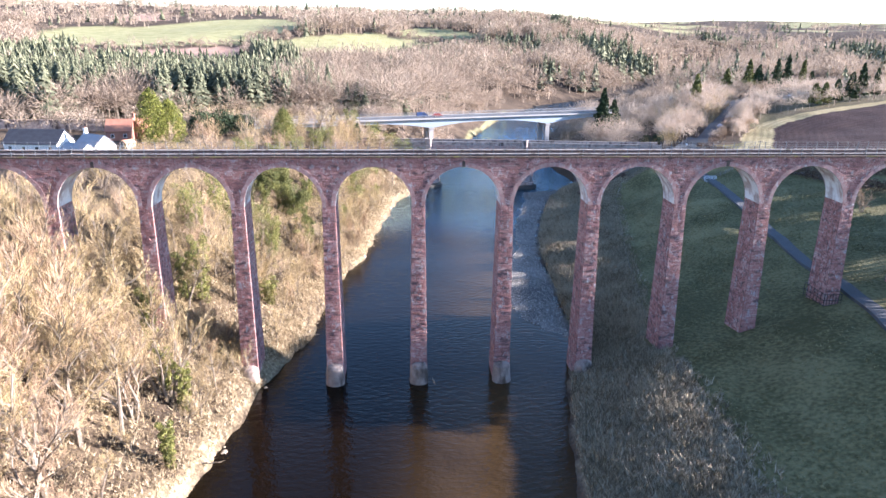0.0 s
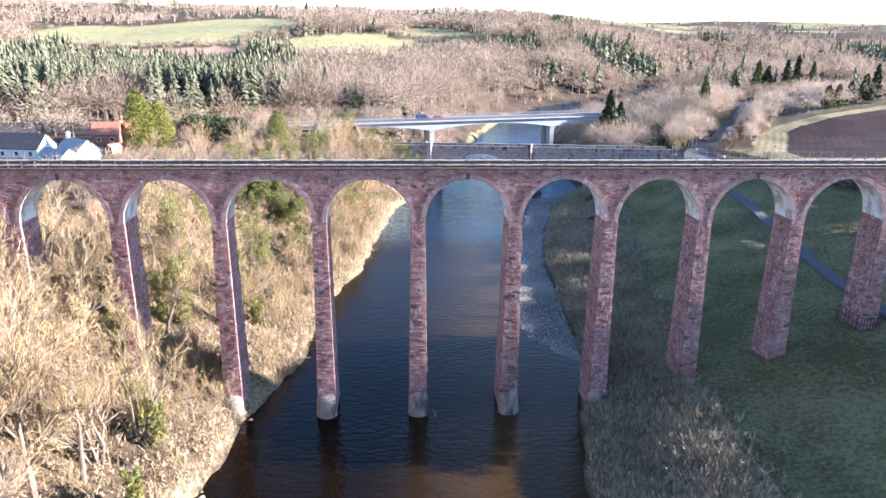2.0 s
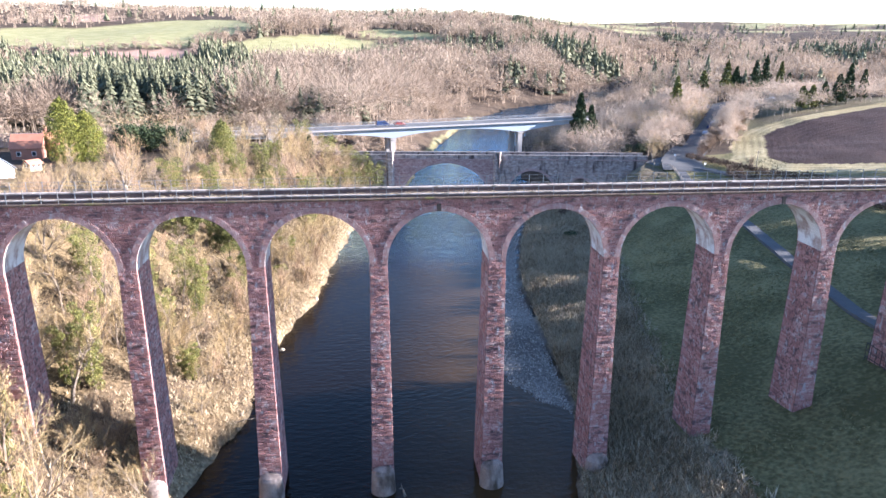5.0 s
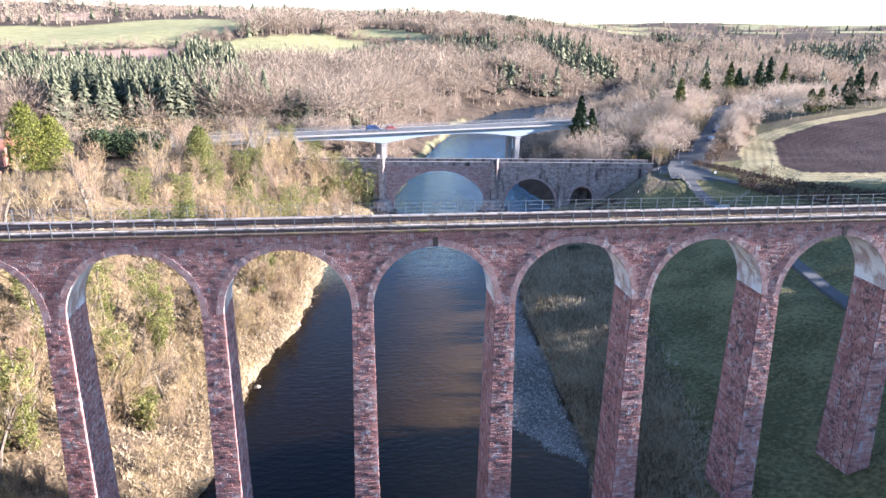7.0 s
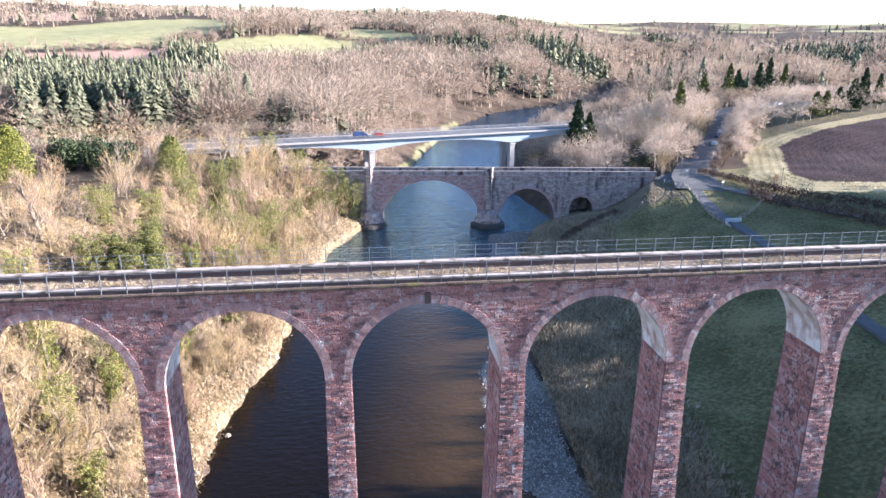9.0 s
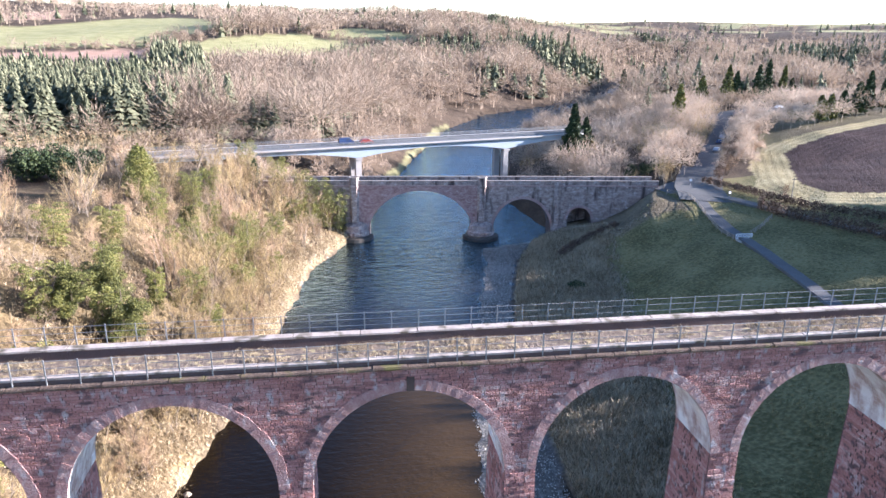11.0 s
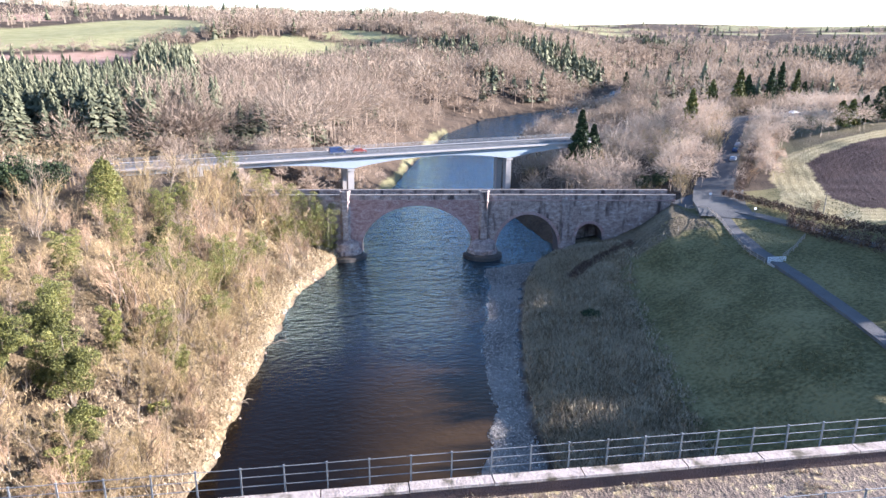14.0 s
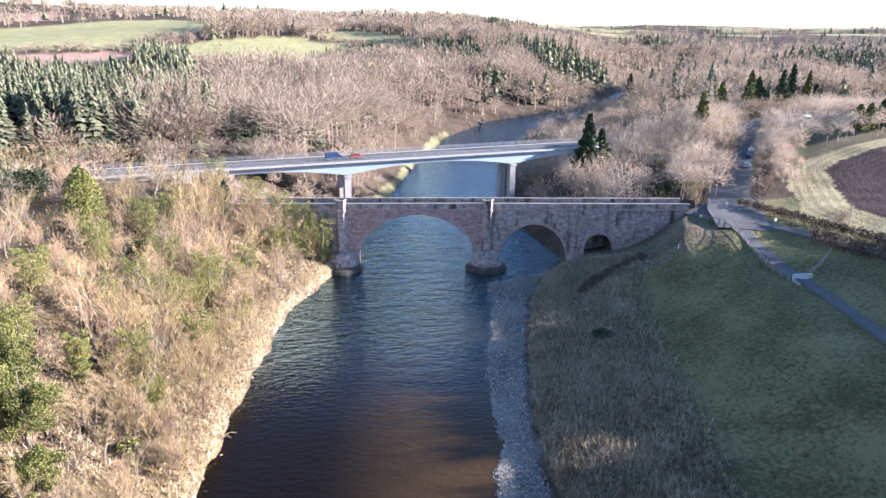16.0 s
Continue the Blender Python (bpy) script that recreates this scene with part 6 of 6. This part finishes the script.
def hedge(pts, h, w, mat, label, n):
    c, r = [], []
    for (xa, ya), (xb, yb) in zip(pts, pts[1:]):
        k_ = max(1, int(math.hypot(xb - xa, yb - ya) / 1.2))
        for i in range(k_):
            a, b = xa + (xb - xa) * i / k_, ya + (yb - ya) * i / k_
            c.append((a + rng.uniform(-0.3, 0.3), b + rng.uniform(-0.3, 0.3), float(land(a, b)) + h * 0.5))
            r.append((w, w, h * rng.uniform(0.45, 0.65)))
    tagged(bulk("hedge", leaves(c, r, n, 0.17, 0.2), mat, kind=""), label, "hedge")


hedge([(104, 124), (107, 112), (109, 103), (114, 89), (124, 72), (136, 56)], 2.2, 0.9, hedge_leaf, "brown leafless hedge beside the ploughed field", 15000)
hedge([(102.5, 98), (103, 93), (104, 88), (108, 76), (114, 55), (118, 40)], 3.4, 0.9, hedge_leaf, "brown leafless hedge along the side road", 14000)
hedge([(109, 126), (121, 140), (132, 154), (146, 172)], 4.2, 1.6, hedge_leaf, "overgrown bare hedge along the road", 9000)
hedge([(55, 103), (60, 107), (66, 109.5), (73, 111)], 1.3, 1.5, hedge_leaf, "dark bramble scrub below the stone bridge", 5000)
# out-of-view trees added along the far crest, heights set by where their shadow ends
belt_x, belt_y, belt_h = [], [], []
for y_ in np.arange(-46, 122, 2.1):
    for row in range(3):
        xb = 24 + 0.78 * (y_ + 88) + 5 + 5 * row + rng.uniform(-1, 1)
        tip = lerp(y_, (-46, -12, -10, 12, 15, 60, 100, 122), (25, 25, -20, -18, 24, 25, 28, 30))
        hh = (xb - tip) * 0.2605 + 0.3 - float(land(xb, y_)) + rng.uniform(-0.6, 0.8)
        if 22 < y_ < 58 and math.sin(y_ / 2.6) + 0.6 * math.sin(y_ / 1.1 + 1) > -0.45:   # gaps in the belt let the sun through
            hh = min(hh - 6.0, 1.2) + rng.uniform(-0.6, 0.6)
        if y_ > 84:
            hh = min(hh, 1.5)
        if hh < 0.6:
            continue
        belt_x.append(xb), belt_y.append(y_ + rng.uniform(-1, 1)), belt_h.append(max(hh, 0.8))
bx_, by_, bh_ = np.array(belt_x), np.array(belt_y), np.array(belt_h)
bulk("shelter_belt", crowns(bx_, by_, bh_, 420, 0.10 + 0.012 * bh_, 0.40), hedge_leaf, label="belt of bare trees along the field crest", category="woodland")


# ---- houses on the terrace ----
def house(x, y, rz, w, d, eave, ridge, wall_mat, roof_mat, label, chimneys=1, group=""):
    z = min(float(land(x + a, y + b)) for a in (-w / 2, w / 2) for b in (-d / 2, d / 2))
    top = thing("house", label, "house", pose(x, y, z, 0, 0, rz), group)
    s = Solid().box(-w / 2, -d / 2, -1, w / 2, d / 2, eave)
    for sx in (-1, 1):
        s.add([(sx * w / 2, -d / 2, eave), (sx * w / 2, d / 2, eave), (sx * w / 2, 0, ridge)], [(0, 1, 2) if sx > 0 else (2, 1, 0)])
    part("wall", s, wall_mat, top)
    for sy in (-1, 1):
        o, t = 0.35, 0.14
        k_ = (ridge - eave) / (d / 2)
        v = [(-w / 2 - o, sy * (d / 2 + o), eave - o * k_), (w / 2 + o, sy * (d / 2 + o), eave - o * k_), (w / 2 + o, 0, ridge), (-w / 2 - o, 0, ridge)]
        part("roof_slope", Solid().add([(a, b, c + 0.02) for a, b, c in v] + [(a, b, c + 0.02 + t) for a, b, c in v], [(0, 1, 2, 3), (7, 6, 5, 4), (0, 4, 5, 1), (1, 5, 6, 2), (2, 6, 7, 3), (3, 7, 4, 0)]), roof_mat, top)
    for i in range(chimneys):
        cx = (-w / 2 + 0.6) if i == 0 else (w / 2 - 0.6)
        ch = part("chimney", Solid().box(cx - 0.45, -0.35, ridge - 0.7, cx + 0.45, 0.35, ridge + 1.3).box(cx - 0.52, -0.42, ridge + 1.3, cx + 0.52, 0.42, ridge + 1.45), wall_mat, top)
        part("chimney_pot", Solid().tube((cx, 0, ridge + 1.45), (cx, 0, ridge + 1.9), 0.15, 0.12, 8), red_tile, ch)
    nw = max(2, int(w / 3.2))
    for i in range(nw):
        wx = -w / 2 + w * (i + 0.5) / nw
        for zz_ in ([1.0] if eave < 3.6 else [0.9, 3.4]):
            wd = part("window", Solid().box(wx - 0.55, -d / 2 - 0.05, zz_, wx + 0.55, -d / 2 + 0.03, zz_ + 1.25), white_paint, top)
            part("pane", Solid().box(wx - 0.45, -d / 2 - 0.065, zz_ + 0.1, wx + 0.45, -d / 2 - 0.04, zz_ + 1.15), glass, wd)
    for wy in (-d / 4, d / 4):
        wd = part("window", Solid().box(-w / 2 - 0.05, wy - 0.5, 1.0, -w / 2 + 0.03, wy + 0.5, 2.2), white_paint, top)
        part("pane", Solid().box(-w / 2 - 0.065, wy - 0.4, 1.1, -w / 2 - 0.04, wy + 0.4, 2.1), glass, wd)
    return top


house(-105.0, 87.5, -8, 15, 8.0, 3.0, 6.2, white_wall, slate, "long single-storey house with a grey slate roof", 0)
house(-88.5, 84.5, -35, 8.5, 6.5, 2.8, 5.6, white_wall, slate_pale, "white rendered cottage with a pale slate roof", 1)
house(-88.0, 75.0, -25, 7.0, 4.6, 1.9, 3.4, white_wall, slate_pale, "low white extension with a pale slate roof", 0)
house(-97.0, 117, 8, 7.5, 7.0, 3.2, 6.4, red_brick, red_tile, "red brick house with an orange tiled roof", 0)
house(-92.5, 121.5, 70, 7.0, 6.5, 3.4, 6.8, red_brick, red_tile, "gabled red brick house with a tiled roof", 1)
house(-84.8, 95, 60, 3.0, 2.4, 1.9, 2.7, timber, red_tile, "small timber garden shed", 0)
# added wall: stands in for the dark band of shaded wood floor behind the houses
tagged(part("retaining_wall", Solid().box(-175, 136, 17, -100, 136.8, 23.6).box(-175, 135.9, 23.6, -100, 136.9, 23.8), old_stone), "long dark stone wall behind the houses", "wall")


# ---- vehicles ----
def car(x, y, z, rz, paint, label, van=False):
    top = thing("van" if van else "car", label, "van" if van else "car", pose(x, y, z, 0, 0, rz), "vehicles on the roads")
    L, W = (2.4, 0.95) if van else (2.1, 0.87)
    prof = ([(-L, 0.35), (-L, 1.0), (-L + 0.1, 2.05), (1.0, 2.1), (1.7, 1.25), (L - 0.1, 1.05), (L, 0.35)] if van
            else [(-L, 0.32), (-L, 0.85), (-1.7, 0.95), (-1.2, 1.42), (0.4, 1.45), (1.1, 0.95), (L - 0.15, 0.8), (L, 0.32)])
    b = bmesh.new()
    vs = [[b.verts.new((px_, sy * W * (0.86 if pz > 1.3 else 1), pz)) for px_, pz in prof] for sy in (-1, 1)]
    b.faces.new(vs[0])
    b.faces.new(vs[1][::-1])
    for i in range(len(prof)):
        j = (i + 1) % len(prof)
        b.faces.new((vs[0][j], vs[0][i], vs[1][i], vs[1][j]))
    bmesh.ops.recalc_face_normals(b, faces=b.faces)
    bmesh.ops.bevel(b, geom=b.edges, offset=0.06, segments=2, affect="EDGES")
    me = bpy.data.meshes.new("body")
    b.to_mesh(me)
    b.free()
    me.materials.append(paint)
    part("body", me, paint, top)
    zt = 1.95 if van else 1.38
    part("side_window", Solid().box(-1.0 if not van else 0.1, -W * 0.95, 1.0, 0.55 if not van else 1.1, W * 0.95, zt - 0.06), glass, top)
    part("windscreen", Solid().add([(0.62 if not van else 1.12, -W * 0.72, zt), (0.62 if not van else 1.12, W * 0.72, zt), (1.13 if not van else 1.72, W * 0.78, 1.0 if not van else 1.32), (1.13 if not van else 1.72, -W * 0.78, 1.0 if not van else 1.32)], [(0, 1, 2, 3)]), glass, top)
    for wx in (-1.25, 1.3):
        for sy in (-1, 1):
            wh = part("wheel", Solid().tube((wx, sy * (W - 0.18), 0.32), (wx, sy * (W + 0.02), 0.32), 0.32, 0.32, 14), rubber, top)
            part("rim", Solid().tube((wx, sy * (W + 0.02), 0.32), (wx, sy * (W + 0.03), 0.32), 0.2, 0.18, 10), galvanised, wh)
    return top


for x_, y_, r_, pm_, lb in ((128.5, 157.5, 52, car_silver, "silver parked car at the road edge"), (135.5, 167, 53, car_blue, "dark parked car at the road edge"), (140, 172.5, 53, car_silver, "silver parked car at the road edge")):
    car(x_, y_, float(land(x_, y_)) + 0.12, r_, pm_, lb)
car(198, 219.5, float(land(198, 219.5)) + 0.35, 14, car_white, "white car on the main road")
m = MB @ pose(66, 4.0, 0)
bridge_cars = [car(m.translation.x, m.translation.y, mb_top(66) + 0.17, 13, car_blue, "dark blue van on the modern bridge", True)]
m = MB @ pose(72.5, 4.0, 0)
bridge_cars.append(car(m.translation.x, m.translation.y, mb_top(72.5) + 0.17, 13, car_red, "red car on the modern bridge"))


# ---- small things ----
def signpost(x, y, h, label):
    top = thing("road_sign", label, "sign", pose(x, y, float(land(x, y)), 0, 0, rng.uniform(-20, 20)))
    part("pole", Solid().tube((0, 0, -0.3), (0, 0, h), 0.05, 0.05, 8), galvanised, top)
    part("board", Solid().box(-0.32, -0.06, h - 0.55, 0.32, -0.03, h), white_paint, top)


signpost(97.5, 120.5, 2.6, "pale road sign at the junction")
signpost(100.2, 106.5, 2.2, "small white road sign at the side road")
pole = thing("utility_pole", "plain timber pole at the field edge", "pole", pose(113.5, 101, float(land(113.5, 101))))
part("mast", Solid().tube((0, 0, -0.5), (0, 0, 5.5), 0.12, 0.09, 8), timber, pole)
part("crossarm", Solid().box(-0.7, -0.06, 5.0, 0.7, 0.06, 5.12), timber, pole)


def driftwood(x, y, rz, length):
    top = thing("driftwood", "bleached fallen branch over the water's edge", "driftwood", pose(x, y, 0.75, 0, 0, rz), "fallen branches")
    s = Solid()
    p, dd = np.zeros(3), np.array((1.0, 0.1, 0.12))
    for i in range(6):
        q = p + unit(dd + rng.normal(size=3) * 0.18) * length / 6
        s.tube(p, q, 0.16 * (1 - i / 7), 0.16 * (1 - (i + 1) / 7), 6, False)
        if i > 1:
            s.tube(q, q + unit(dd + rng.normal(size=3) * 0.8) * length * 0.25, 0.05, 0.015, 4, False)
        p = q
    part("branch", s, bank_rock, top)


driftwood(-12.2, 84.5, 8, 5.5)
driftwood(-14.5, 67, 20, 4.0)
driftwood(-28.5, -19, -15, 3.2)
driftwood(-21, 14, 10, 2.6)
driftwood(3.2, -3.4, 100, 1.6)
s = Solid()
for i in range(40):
    y_ = rng.uniform(-45, 128)
    x_ = left_edge(y_) - rng.uniform(-0.9, 2.2)
    r_ = rng.uniform(0.2, 0.6)
    z_ = max(float(land(x_, y_)), -0.1)
    v = [(x_ + r_ * rng.uniform(0.7, 1.2) * math.cos(t) * c, y_ + r_ * rng.uniform(0.7, 1.2) * math.sin(t) * c, z_ + h_ * r_) for h_, c in ((-0.3, 1), (0.45, 0.85)) for t in np.arange(6) * 1.0472] + [(x_, y_, z_ + r_ * 0.8)]
    s.add(v, [(j, (j + 1) % 6, 6 + (j + 1) % 6, 6 + j) for j in range(6)] + [(6 + j, 6 + (j + 1) % 6, 12) for j in range(6)])
tagged(part("bank_stones", s, bank_rock), "pale stones along the eroded bank", "stones", kind="stuff")


# ---- the valley was plotted on a map whose grid is shorter up the valley: lay it out at its true length ----
def true_place(x, y, high):
    return 0.976 * x + 0.030 * y - 0.016 * high + 0.32, 0.031 * x + 1.143 * y - 0.15 * high + 0.59


def lay_out(ob):
    if ob.location.length > 0.01:
        ob.location.x, ob.location.y = true_place(ob.location.x, ob.location.y, float(land(ob.location.x, ob.location.y)))
        return
    if ob.type == "MESH":
        co = np.empty(len(ob.data.vertices) * 3, np.float32)
        ob.data.vertices.foreach_get("co", co)
        co = co.reshape(-1, 3)
        x, y = co[:, 0].astype(float), co[:, 1].astype(float)
        co[:, 0], co[:, 1] = true_place(x, y, land(x, y))
        ob.data.vertices.foreach_set("co", co.reshape(-1))
        ob.data.update()
    for ch in ob.children:
        lay_out(ch)


surveyed = [viaduct, old_bridge, modern_bridge, pier_cage, trackbed_grass, *bridge_cars]
for ob in [o for o in scene.objects if o.parent is None and o.type in ("MESH", "EMPTY") and o not in surveyed]:
    lay_out(ob)


# ---- the stones of the viaduct: the nearest as pieces, the rest joined ----
single, joined = [], []


def front(k):
    for z, h, xa, xb in extrados(k):
        def put(a, b, c, d):
            near = single if 1.5 < a < 14 and c > SPRING + 4.6 and len(single) < 299 else joined
            slab([(a, 0, c), (b, 0, c), (b, 0, d), (a, 0, d)], rng.uniform(0.005, 0.04), near)
        if xb - xa > 0.15:
            course(z, h, xa, xb, put)


def back(k):
    for z, h, xa, xb in extrados(k):
        if xb - xa > 0.15:
            course(z, h, xa, xb, lambda a, b, c, d: slab([(b, DEEP, c), (a, DEEP, c), (a, DEEP, d), (b, DEEP, d)], rng.uniform(0.005, 0.03), joined), 0.8, 1.6)


def pier_faces(k):
    for x, z, h in pier_courses(k):
        (h0, f0, b0), (h1, f1, b1) = pier_half(z), pier_half(z + h)

        def put_front(a, b, c, d):
            slab([(x + a * h0, f0, c), (x + b * h0, f0, c), (x + b * h1, f1, d), (x + a * h1, f1, d)], rng.uniform(0.004, 0.085), joined)

        def put_side(sg):
            def put(a, b, c, d):
                ya0, yb0, ya1, yb1 = (f0 + (b0 - f0) * a, f0 + (b0 - f0) * b, f1 + (b1 - f1) * a, f1 + (b1 - f1) * b)
                q = [(x + sg * h0, ya0, c), (x + sg * h0, yb0, c), (x + sg * h1, yb1, d), (x + sg * h1, ya1, d)]
                slab(q if sg > 0 else q[::-1], rng.uniform(0.005, 0.03), joined)
            return put
        course(z, h, -1, 1, put_front, 0.28, 0.7)
        for sg in (-1, 1):
            course(z, h, 0, 1, put_side(sg), 0.15, 0.32)


lining = []


def vault_stones(k):
    """Courses lining the underside of an arch."""
    mid, n = pier_x(k) + PITCH / 2, 34
    for i in range(n):
        t0, t1 = math.pi * (i + 0.03) / n, math.pi * (i + 0.97) / n
        (xa, za), (xb, zb) = ((mid - RAD * math.cos(t), SPRING + RISE * RAD * math.sin(t)) for t in (t0, t1))
        course(0, 1, 0.06, DEEP - 0.06, lambda a, b, c, d: slab([(xa, a, za), (xb, a, zb), (xb, b, zb), (xa, b, za)], rng.uniform(0.004, 0.02), lining), 0.5, 1.1)


for k in PIERS[:-1]:
    if -5 <= k <= 6:
        vault_stones(k)
        front(k)
        pier_faces(k)
me = blocks_mesh("stone_facing", joined)
me.materials.append(stone)
tagged(part("stone_facing", me, stone, viaduct), "coursed red sandstone facing blocks", kind="stuff")
me = blocks_mesh("vault_lining", lining)
me.materials.append(soffit)
tagged(part("vault_lining", me, soffit, viaduct), "limewash-stained stones lining the arches", kind="stuff")
for blk in single:
    mid = np.mean(blk[1], 0)
    me = blocks_mesh("stone_block", [(blk[0] - mid, blk[1] - mid)])
    me.materials.append(stone_piece)
    p = part("stone_block", me, stone_piece, viaduct)
    p.location = mid
